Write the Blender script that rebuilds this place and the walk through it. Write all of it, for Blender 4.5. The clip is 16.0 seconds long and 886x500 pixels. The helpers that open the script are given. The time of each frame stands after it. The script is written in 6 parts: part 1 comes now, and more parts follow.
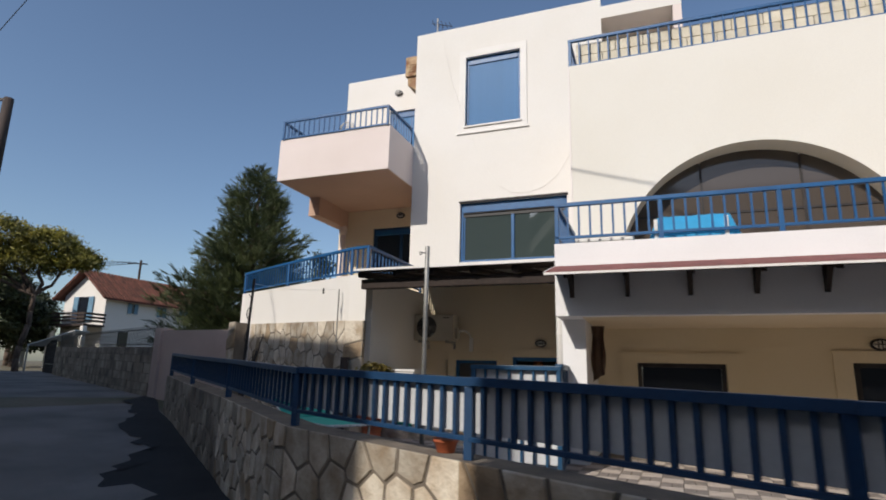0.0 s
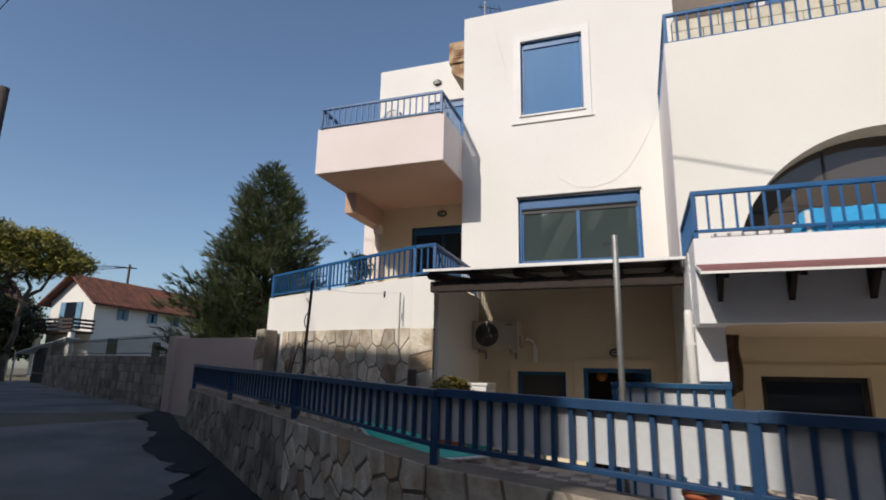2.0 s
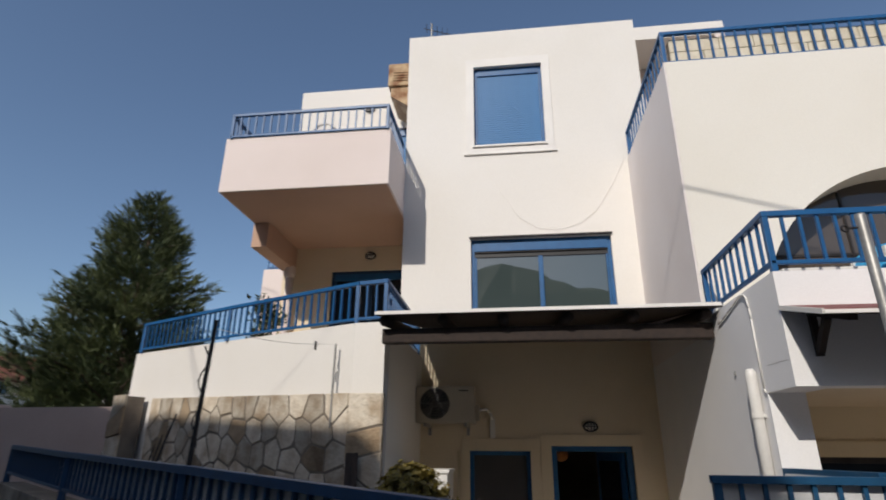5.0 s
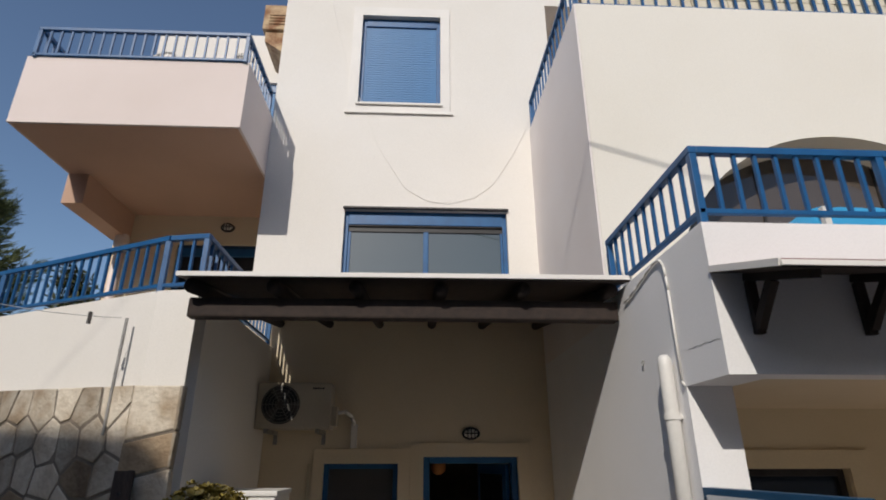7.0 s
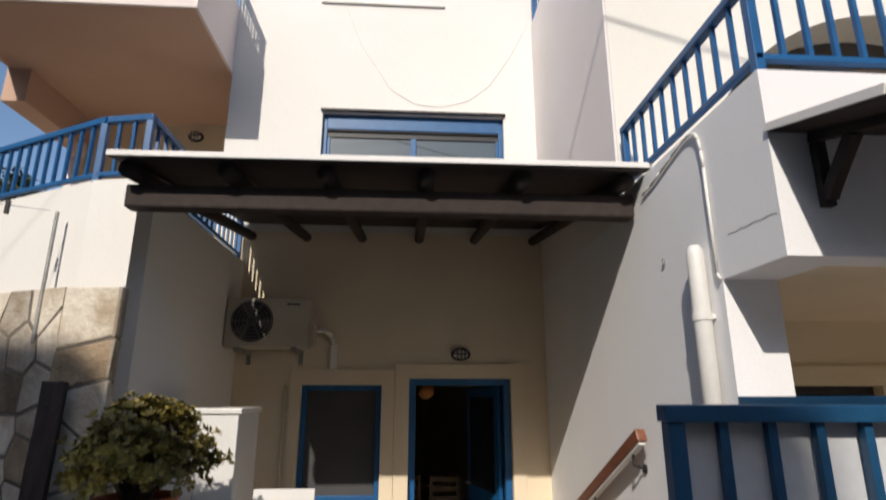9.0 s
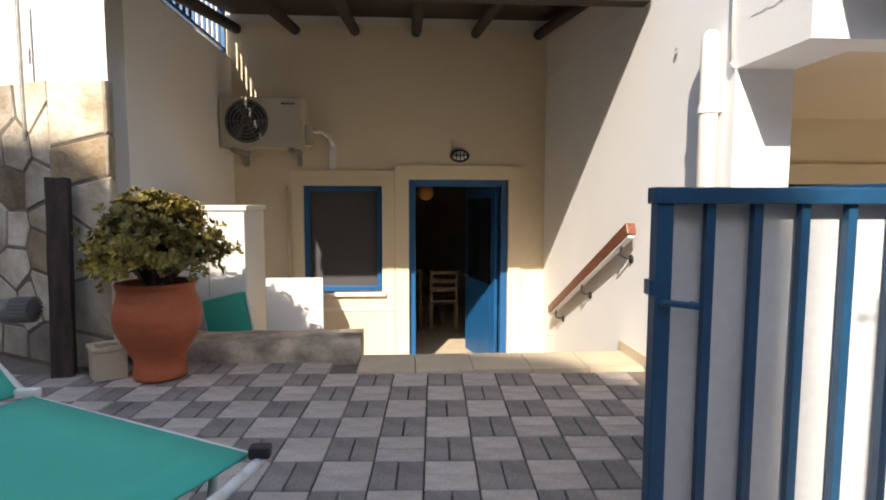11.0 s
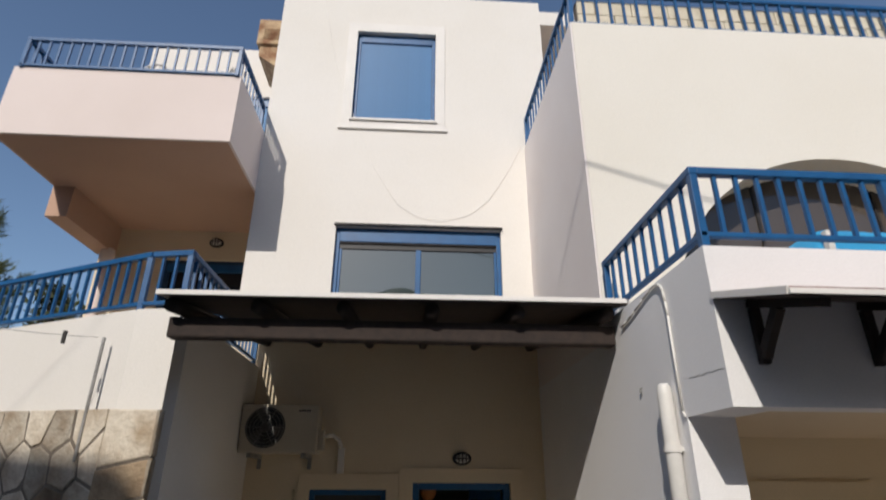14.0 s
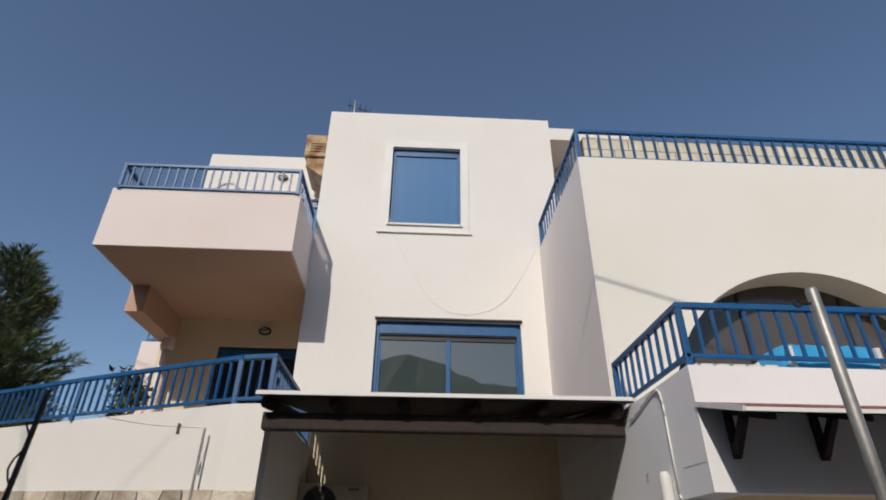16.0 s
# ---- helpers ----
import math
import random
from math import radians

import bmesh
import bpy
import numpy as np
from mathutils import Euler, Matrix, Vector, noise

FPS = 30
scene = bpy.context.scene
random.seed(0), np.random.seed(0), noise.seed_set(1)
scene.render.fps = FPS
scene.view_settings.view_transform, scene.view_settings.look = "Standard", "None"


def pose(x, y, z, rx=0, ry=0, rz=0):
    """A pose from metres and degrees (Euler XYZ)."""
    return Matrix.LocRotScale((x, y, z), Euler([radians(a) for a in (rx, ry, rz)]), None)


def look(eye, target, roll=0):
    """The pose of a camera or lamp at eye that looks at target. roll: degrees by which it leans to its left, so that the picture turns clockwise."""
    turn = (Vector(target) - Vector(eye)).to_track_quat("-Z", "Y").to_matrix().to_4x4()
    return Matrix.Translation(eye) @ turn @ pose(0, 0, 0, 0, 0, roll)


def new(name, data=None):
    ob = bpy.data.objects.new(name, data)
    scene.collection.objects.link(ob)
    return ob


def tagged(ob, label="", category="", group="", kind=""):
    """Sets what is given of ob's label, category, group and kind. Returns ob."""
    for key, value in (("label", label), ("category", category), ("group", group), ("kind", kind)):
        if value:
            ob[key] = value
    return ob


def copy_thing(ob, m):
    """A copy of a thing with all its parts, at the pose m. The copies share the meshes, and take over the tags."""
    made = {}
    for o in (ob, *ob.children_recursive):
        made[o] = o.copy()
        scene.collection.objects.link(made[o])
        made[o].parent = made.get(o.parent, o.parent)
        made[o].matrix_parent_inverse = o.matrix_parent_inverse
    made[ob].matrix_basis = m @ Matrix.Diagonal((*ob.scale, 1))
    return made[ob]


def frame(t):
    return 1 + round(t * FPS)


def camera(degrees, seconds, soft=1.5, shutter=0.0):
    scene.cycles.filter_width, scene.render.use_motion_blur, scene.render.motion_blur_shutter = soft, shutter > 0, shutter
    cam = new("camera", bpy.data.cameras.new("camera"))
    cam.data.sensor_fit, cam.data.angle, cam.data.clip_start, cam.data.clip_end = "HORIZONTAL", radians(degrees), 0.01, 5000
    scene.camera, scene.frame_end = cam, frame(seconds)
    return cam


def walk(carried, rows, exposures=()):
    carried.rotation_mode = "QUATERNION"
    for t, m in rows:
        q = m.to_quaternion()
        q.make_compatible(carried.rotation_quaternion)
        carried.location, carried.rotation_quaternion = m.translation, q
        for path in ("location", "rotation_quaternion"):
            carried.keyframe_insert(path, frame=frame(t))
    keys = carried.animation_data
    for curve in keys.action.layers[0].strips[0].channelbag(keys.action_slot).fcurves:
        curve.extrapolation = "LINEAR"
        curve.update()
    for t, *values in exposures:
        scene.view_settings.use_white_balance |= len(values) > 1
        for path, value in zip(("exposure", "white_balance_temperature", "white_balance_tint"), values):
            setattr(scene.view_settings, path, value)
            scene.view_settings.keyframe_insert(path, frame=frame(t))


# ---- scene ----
cam = camera(77.6, 16.0, 1.8, 0.5)
PATH = [
    (0, (0.029, -0.027, 0.991), (-0.67, 1.797, 1.419), 1.4),
    (0.5, (-0.372, 0.095, 1.016), (-1.059, 1.923, 1.445), 1.5),
    (1, (-0.796, 0.249, 1.048), (-1.476, 2.08, 1.476), 1.4),
    (1.5, (-1.216, 0.285, 1.056), (-1.883, 2.119, 1.491), 1.4),
    (2, (-1.564, 0.453, 1.074), (-2.212, 2.291, 1.523), 1.2),
    (2.5, (-1.914, 0.677, 1.102), (-2.544, 2.518, 1.564), 1.1),
    (3, (-2.269, 0.769, 1.105), (-2.859, 2.618, 1.59), 1.1),
    (3.2, (-2.366, 0.866, 1.101), (-2.943, 2.714, 1.604), 1.3),
    (5.3, (-2.921, 2.286, 1.18), (-3.082, 4.151, 1.882), 0.2),
    (5.5, (-2.916, 2.438, 1.182), (-3.023, 4.306, 1.887), 0.1),
    (6, (-2.808, 2.859, 1.182), (-2.806, 4.727, 1.897), 0.1),
    (6.5, (-2.643, 3.209, 1.204), (-2.569, 5.075, 1.921), -0.1),
    (7, (-2.546, 3.509, 1.213), (-2.456, 5.373, 1.932), -0.1),
    (7.5, (-2.571, 3.769, 1.199), (-2.467, 5.633, 1.916), 0.2),
    (8, (-2.57, 3.928, 1.187), (-2.458, 5.796, 1.892), 0.3),
    (8.5, (-2.513, 4.1, 1.138), (-2.395, 5.984, 1.799), 0.1),
    (9, (-2.471, 4.214, 1.08), (-2.35, 6.143, 1.596), 0.1),
    (9.5, (-2.465, 4.25, 1.046), (-2.34, 6.221, 1.361), 0.1),
    (10, (-2.438, 4.251, 1.017), (-2.32, 6.245, 1.131), 0.1),
    (10.2, (-2.447, 4.25, 1.014), (-2.323, 6.246, 1.051), 0.0),
    (12.3, (-2.455, 4.239, 1.096), (-2.334, 6.219, 0.841), 0.1),
    (12.5, (-2.458, 4.207, 1.135), (-2.337, 6.192, 0.928), 0.2),
    (13, (-2.498, 4.054, 1.246), (-2.378, 6.043, 1.421), 0.3),
    (13.5, (-2.56, 3.829, 1.284), (-2.438, 5.744, 1.848), 0.4),
    (14, (-2.526, 3.622, 1.288), (-2.415, 5.463, 2.062), 0.3),
    (14.5, (-2.478, 3.388, 1.278), (-2.388, 5.176, 2.169), 0.2),
    (15, (-2.629, 3.098, 1.26), (-2.544, 4.856, 2.21), 0.4),
    (15.5, (-2.767, 2.768, 1.219), (-2.684, 4.514, 2.191), 0.6),
    (16, (-2.9, 2.526, 1.22), (-2.819, 4.265, 2.206), 0.6),
]
EXPOSURES = [(0.0, -0.25, 6500, 10), (3.0, -0.25, 6500, 10), (5.5, -0.42, 6500, 10), (8.0, -0.45, 6500, 10), (8.5, -0.35, 6500, 10), (9.0, -0.05, 6550, 10), (9.5, 0.22, 6650, 10), (10.0, 0.58, 6800, 10), (10.3, 0.72, 6900, 10), (12.3, 1.3, 7200, 10), (12.6, 1.25, 7200, 10), (13.0, 1.0, 7100, 10), (13.5, 0.15, 6800, 10), (14.0, -0.35, 6500, 10), (16.0, -0.5, 6500, 10)]
walk(cam, [(t, look(eye, target, roll)) for t, eye, target, roll in PATH], EXPOSURES)

# ---- light ----
SUN_WAY = Vector((0.325, 1.0, -0.745)).normalized()
sun_data = bpy.data.lights.new("sun", "SUN")
sun_data.energy, sun_data.angle, sun_data.color = 4.1, radians(0.6), (1.0, 0.93, 0.84)
sun_lamp = new("sun", sun_data)
sun_lamp.rotation_mode = "QUATERNION"
sun_lamp.rotation_quaternion = SUN_WAY.to_track_quat("-Z", "Y")
world = bpy.data.worlds.new("sky")
scene.world = world
world.use_nodes = True
wn = world.node_tree
sky = wn.nodes.new("ShaderNodeTexSky")
sky.sky_type, sky.sun_disc = "NISHITA", False
sky.sun_elevation = math.asin(-SUN_WAY.z)
sky.sun_rotation = math.atan2(-SUN_WAY.x, -SUN_WAY.y)
sky.air_density, sky.dust_density, sky.ozone_density = 1.0, 1.2, 2.6
wn.links.new(sky.outputs[0], wn.nodes["Background"].inputs[0])
wn.nodes["Background"].inputs[1].default_value = 0.15


# ---- materials ----
def material(name, color, rough=0.6, metal=0.0, spots=None, scale=3.0, amount=0.12, grain=60.0, bump=0.15, bump_size=0.01,
             stretch=(1, 1, 1), piece=0.0, spec=0.5):
    """Two scales of variation, grain relief and, where asked, a value of its own for each piece."""
    m = bpy.data.materials.new(name)
    m.use_nodes = True
    nt = m.node_tree
    bsdf = nt.nodes["Principled BSDF"]
    bsdf.inputs["Roughness"].default_value = rough
    bsdf.inputs["Metallic"].default_value = metal
    bsdf.inputs["Specular IOR Level"].default_value = spec
    co = nt.nodes.new("ShaderNodeTexCoord")
    mp = nt.nodes.new("ShaderNodeMapping")
    mp.inputs["Scale"].default_value = stretch
    nt.links.new(co.outputs["Object"], mp.inputs["Vector"])
    big = nt.nodes.new("ShaderNodeTexNoise")
    big.inputs["Scale"].default_value, big.inputs["Detail"].default_value = scale, 6
    fine = nt.nodes.new("ShaderNodeTexNoise")
    fine.inputs["Scale"].default_value, fine.inputs["Detail"].default_value = grain, 4
    for n in (big, fine):
        nt.links.new(mp.outputs[0], n.inputs["Vector"])
    ramp = nt.nodes.new("ShaderNodeValToRGB")
    other = spots if spots else tuple(c * (1 - 2.2 * amount) for c in color)
    ramp.color_ramp.elements[0].position, ramp.color_ramp.elements[1].position = 0.32, 0.62
    ramp.color_ramp.elements[0].color = (*other, 1)
    ramp.color_ramp.elements[1].color = (*color, 1)
    nt.links.new(big.outputs[0], ramp.inputs[0])
    mix = nt.nodes.new("ShaderNodeMix")
    mix.data_type, mix.blend_type = "RGBA", "MULTIPLY"
    mix.inputs[0].default_value = min(1.0, amount * 3)
    nt.links.new(ramp.outputs[0], mix.inputs[6])
    nt.links.new(fine.outputs[0], mix.inputs[7])
    gain = nt.nodes.new("ShaderNodeHueSaturation")
    gain.inputs["Value"].default_value = 1.0 + 0.5 * min(1.0, amount * 3)
    nt.links.new(mix.outputs[2], gain.inputs["Color"])
    if piece:
        info = nt.nodes.new("ShaderNodeObjectInfo")
        span = nt.nodes.new("ShaderNodeMapRange")
        top = gain.inputs["Value"].default_value
        span.inputs["To Min"].default_value, span.inputs["To Max"].default_value = top * (1 - piece), top * (1 + piece)
        nt.links.new(info.outputs["Random"], span.inputs["Value"])
        nt.links.new(span.outputs[0], gain.inputs["Value"])
    nt.links.new(gain.outputs[0], bsdf.inputs["Base Color"])
    bp = nt.nodes.new("ShaderNodeBump")
    bp.inputs["Strength"].default_value, bp.inputs["Distance"].default_value = bump, bump_size
    nt.links.new(fine.outputs[0], bp.inputs["Height"])
    nt.links.new(bp.outputs[0], bsdf.inputs["Normal"])
    return m


def glass(name, tint, rough=0.02, see=0.35, ior=1.5):
    """A pane: clear sheet with a mirror-like surface."""
    m = bpy.data.materials.new(name)
    m.use_nodes = True
    nt = m.node_tree
    bsdf = nt.nodes["Principled BSDF"]
    bsdf.inputs["Base Color"].default_value = (*tint, 1)
    bsdf.inputs["Roughness"].default_value = rough
    bsdf.inputs["Transmission Weight"].default_value = see
    bsdf.inputs["IOR"].default_value = ior
    return m


WHITE = material("white_stucco", (0.80, 0.77, 0.725), 0.85, spots=(0.775, 0.74, 0.685), scale=0.7, amount=0.05, grain=90, bump=0.16, bump_size=0.006)
IVORY = material("ivory_stucco", (0.80, 0.765, 0.695), 0.85, spots=(0.77, 0.73, 0.65), scale=0.6, amount=0.05, grain=90, bump=0.16, bump_size=0.006)
# Lighter copy of the rose stucco; grazing sunlight is put into its colour.
LITROSE = material("sunlit_rose_stucco", (0.84, 0.785, 0.765), 0.85, spots=(0.80, 0.735, 0.71), scale=0.8, amount=0.05, grain=90, bump=0.16, bump_size=0.006)
PINK = material("rose_stucco", (0.80, 0.70, 0.66), 0.85, spots=(0.76, 0.66, 0.615), scale=0.8, amount=0.05, grain=90, bump=0.16, bump_size=0.006)
LOWER = material("pale_cream_stucco", (0.79, 0.675, 0.50), 0.85, spots=(0.75, 0.63, 0.45), scale=0.8, amount=0.05, grain=90, bump=0.16, bump_size=0.006)
ROSE = material("faded_rose_stucco", (0.56, 0.44, 0.385), 0.9, spots=(0.48, 0.37, 0.32), scale=0.9, amount=0.08, grain=60, bump=0.2, bump_size=0.006)
PATCH = material("dark_road_tone", (0.026, 0.024, 0.023), 0.9, spots=(0.016, 0.015, 0.014), scale=1.5, amount=0.25, grain=120, bump=0.8, bump_size=0.01)
CLEANWHITE = material("clean_white_stucco", (0.86, 0.85, 0.85), 0.85, spots=(0.82, 0.81, 0.81), scale=1.1, amount=0.04, grain=90, bump=0.12, bump_size=0.006)
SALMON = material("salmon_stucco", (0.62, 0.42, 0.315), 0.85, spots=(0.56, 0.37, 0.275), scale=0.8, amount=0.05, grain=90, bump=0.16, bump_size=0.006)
BEIGE = material("beige_metal", (0.56, 0.50, 0.40), 0.5, scale=2, amount=0.06, grain=40, bump=0.05, bump_size=0.003)
CREAM = material("cream_stucco", (0.74, 0.645, 0.46), 0.85, spots=(0.70, 0.60, 0.41), scale=0.8, amount=0.05, grain=80, bump=0.16, bump_size=0.006)
TRIM = material("white_trim", (0.82, 0.79, 0.75), 0.7, scale=2, amount=0.03, grain=60, bump=0.15, bump_size=0.004)
BLUE = material("blue_paint", (0.009, 0.102, 0.275), 0.45, spots=(0.008, 0.080, 0.22), scale=5, amount=0.06, grain=40, bump=0.12, bump_size=0.003)
FENCEBLUE = material("dark_blue_paint", (0.011, 0.052, 0.13), 0.5, spots=(0.009, 0.04, 0.10), scale=5, amount=0.08, grain=40, bump=0.12, bump_size=0.003)
GATEBLUE = material("sea_blue_paint", (0.010, 0.068, 0.15), 0.42, spots=(0.008, 0.052, 0.115), scale=5, amount=0.08, grain=40, bump=0.12, bump_size=0.003)
PALESHUTTER = material("pale_blue_shutter", (0.16, 0.30, 0.42), 0.6, scale=3, amount=0.08, grain=40, bump=0.08, bump_size=0.003)
SHUTTER = material("blue_shutter", (0.045, 0.185, 0.41), 0.5, scale=3, amount=0.05, grain=40, bump=0.08, bump_size=0.003)
DARKWOOD = material("dark_wood", (0.042, 0.027, 0.021), 0.8, spots=(0.026, 0.017, 0.014), scale=3, amount=0.2, grain=30, bump=0.5, bump_size=0.006, stretch=(6, 1, 6))
POSTWOOD = material("weathered_wood", (0.075, 0.05, 0.04), 0.8, spots=(0.04, 0.03, 0.026), scale=4, amount=0.25, grain=35, bump=0.6, bump_size=0.006, stretch=(6, 6, 1))
REDWOOD = material("varnished_wood", (0.26, 0.085, 0.04), 0.4, scale=6, amount=0.2, grain=40, bump=0.2, bump_size=0.003, stretch=(8, 1, 8))
STONE = material("lime_stone", (0.60, 0.535, 0.435), 0.9, spots=(0.36, 0.275, 0.185), scale=4.2, amount=0.09, grain=22, bump=0.75, bump_size=0.02, piece=0.3)
BROWNSTONE = material("brown_stone", (0.36, 0.27, 0.175), 0.9, spots=(0.20, 0.14, 0.085), scale=4.2, amount=0.09, grain=22, bump=0.75, bump_size=0.02, piece=0.3)
GREYSTONE = material("grey_stone", (0.34, 0.29, 0.225), 0.92, spots=(0.17, 0.135, 0.105), scale=2.4, amount=0.07, grain=18, bump=0.7, bump_size=0.02, piece=0.3)
MORTAR = material("mortar", (0.23, 0.19, 0.15), 0.95, scale=4, amount=0.15, grain=70, bump=0.7, bump_size=0.01)
ASPHALT = material("asphalt", (0.27, 0.243, 0.222), 0.92, spots=(0.16, 0.145, 0.13), scale=0.7, amount=0.25, grain=120, bump=0.8, bump_size=0.01)
SOIL = material("dry_ground", (0.20, 0.16, 0.11), 0.95, spots=(0.10, 0.10, 0.05), scale=0.5, amount=0.2, grain=20, bump=0.8, bump_size=0.03)
PAVE_LIGHT = material("light_paver", (0.56, 0.485, 0.42), 0.85, spots=(0.45, 0.385, 0.33), scale=9, amount=0.15, grain=90, bump=0.5, bump_size=0.006, piece=0.1)
PAVE_DARK = material("dark_paver", (0.315, 0.27, 0.24), 0.85, spots=(0.22, 0.19, 0.17), scale=9, amount=0.18, grain=90, bump=0.5, bump_size=0.006, piece=0.14)
SLAB = material("sand_tile", (0.63, 0.53, 0.39), 0.6, spots=(0.56, 0.46, 0.33), scale=4, amount=0.08, grain=60, bump=0.2, bump_size=0.004)
CONCRETE = material("old_concrete", (0.66, 0.56, 0.44), 0.95, spots=(0.22, 0.18, 0.14), scale=5, amount=0.14, grain=50, bump=0.9, bump_size=0.015)
TERRACOTTA = material("terracotta", (0.50, 0.135, 0.055), 0.65, spots=(0.42, 0.105, 0.045), scale=4, amount=0.1, grain=50, bump=0.25, bump_size=0.005)
PLASTIC = material("white_plastic", (0.75, 0.73, 0.69), 0.45, scale=2, amount=0.04, grain=40, bump=0.05, bump_size=0.003)
GREYPLASTIC = material("grey_plastic", (0.23, 0.22, 0.21), 0.5, scale=4, amount=0.1, grain=40, bump=0.1, bump_size=0.003)
BLACK = material("black_plastic", (0.02, 0.02, 0.022), 0.5, scale=4, amount=0.1, grain=40, bump=0.1, bump_size=0.003)
STEEL = material("galvanised_steel", (0.42, 0.41, 0.39), 0.5, 0.6, scale=6, amount=0.15, grain=50, bump=0.15, bump_size=0.003)
DARKMETAL = material("dark_metal", (0.05, 0.045, 0.045), 0.55, 0.4, scale=6, amount=0.2, grain=50, bump=0.2, bump_size=0.003)
RUST = material("rusty_housing", (0.55, 0.40, 0.24), 0.8, spots=(0.24, 0.10, 0.04), scale=5, amount=0.2, grain=40, bump=0.4, bump_size=0.006)
GREEN = material("green_fabric", (0.045, 0.46, 0.34), 0.8, spots=(0.04, 0.40, 0.30), scale=3, amount=0.06, grain=220, bump=0.4, bump_size=0.003)
CLOTHBLUE = material("blue_fabric", (0.03, 0.33, 0.62), 0.75, scale=3, amount=0.08, grain=120, bump=0.3, bump_size=0.004)
SHEET = material("white_sheet", (0.60, 0.61, 0.62), 0.55, spots=(0.50, 0.51, 0.52), scale=1.2, amount=0.06, grain=30, bump=0.1, bump_size=0.004)
# Darker than cream room walls: the indoor shade is put into this colour.
SHADEROOM = material("shade_dark_interior", (0.22, 0.185, 0.145), 0.9, scale=1.5, amount=0.15, grain=30, bump=0.1)
MAROON = material("maroon_roofing", (0.23, 0.07, 0.06), 0.7, scale=5, amount=0.15, grain=50, bump=0.3, bump_size=0.005)
ROOFTILE = material("clay_roof_tile", (0.20, 0.075, 0.05), 0.85, spots=(0.10, 0.042, 0.03), scale=2, amount=0.2, grain=20, bump=0.4, bump_size=0.02, piece=0.25)
BARK = material("bark", (0.17, 0.12, 0.09), 0.95, scale=3, amount=0.25, grain=14, bump=0.9, bump_size=0.03, stretch=(3, 3, 1))


def leaf_material(name, color, other, low=0.75, high=1.9):
    m = material(name, color, 0.6, spots=other, scale=1.3, amount=0.2, grain=9, bump=0.1)
    nt = m.node_tree
    geo = nt.nodes.new("ShaderNodeNewGeometry")
    span = nt.nodes.new("ShaderNodeMapRange")
    span.inputs["To Min"].default_value, span.inputs["To Max"].default_value = low, high
    nt.links.new(geo.outputs["Random Per Island"], span.inputs["Value"])
    gain = next(n for n in nt.nodes if n.bl_idname == "ShaderNodeHueSaturation")
    nt.links.new(span.outputs[0], gain.inputs["Value"])
    return m


CONIFER = leaf_material("conifer_needles", (0.125, 0.152, 0.055), (0.046, 0.07, 0.03), 0.8, 1.7)
DARKLEAF = leaf_material("dark_leaves", (0.085, 0.10, 0.04), (0.035, 0.048, 0.02))
PINE = leaf_material("pine_needles", (0.40, 0.34, 0.04), (0.085, 0.09, 0.025), 0.7, 1.6)
SHRUB = leaf_material("shrub_leaves", (0.33, 0.24, 0.035), (0.09, 0.078, 0.02))
HILLSIDE = material("far_hillside", (0.055, 0.068, 0.042), 0.95, spots=(0.035, 0.05, 0.03), scale=0.02, amount=0.2, grain=0.4, bump=0.0)
# Muted dark tone of the added shade blocks, picked for their mirror image.
BLOCKTONE = material("dark_block_stucco", (0.25, 0.235, 0.20), 0.9, spots=(0.16, 0.155, 0.13), scale=0.5, amount=0.15, grain=30, bump=0.4)
OLIVE = leaf_material("olive_leaves", (0.10, 0.125, 0.05), (0.05, 0.065, 0.028))
GLASS = glass("window_glass", (0.05, 0.068, 0.066), 0.012, 0.0, 2.1)
TINTED = glass("tinted_glass", (0.085, 0.07, 0.06), 0.06, 0.0, 1.6)
FANGREY = material("dark_grey_plastic", (0.085, 0.078, 0.072), 0.55, scale=4, amount=0.1, grain=40, bump=0.1, bump_size=0.003)
FLYSCREEN = material("fly_screen", (0.065, 0.063, 0.065), 0.7, scale=3, amount=0.05, grain=200, bump=0.2, bump_size=0.002)
DARKGLASS = glass("dark_glass", (0.016, 0.02, 0.028), 0.03, 0.0, 1.45)


# ---- building blocks ----
def add_box(bm, x0, x1, y0, y1, z0, z1, turn=None):
    m = Matrix.Translation(((x0 + x1) / 2, (y0 + y1) / 2, (z0 + z1) / 2)) @ Matrix.Diagonal((abs(x1 - x0), abs(y1 - y0), abs(z1 - z0), 1))
    bmesh.ops.create_cube(bm, size=1, matrix=turn @ m if turn else m)


def add_bar(bm, p, q, w, h):
    """A square bar from p to q, w across and h high."""
    p, q = Vector(p), Vector(q)
    d = q - p
    m = Matrix.Translation((p + q) / 2) @ d.to_track_quat("Y", "Z").to_matrix().to_4x4() @ Matrix.Diagonal((w, d.length, h, 1))
    bmesh.ops.create_cube(bm, size=1, matrix=m)


def add_tube(bm, p, q, r0, r1=None, seg=12):
    p, q = Vector(p), Vector(q)
    d = q - p
    m = Matrix.Translation((p + q) / 2) @ d.to_track_quat("Z", "Y").to_matrix().to_4x4()
    bmesh.ops.create_cone(bm, cap_ends=True, segments=seg, radius1=r0, radius2=r0 if r1 is None else r1, depth=d.length, matrix=m)


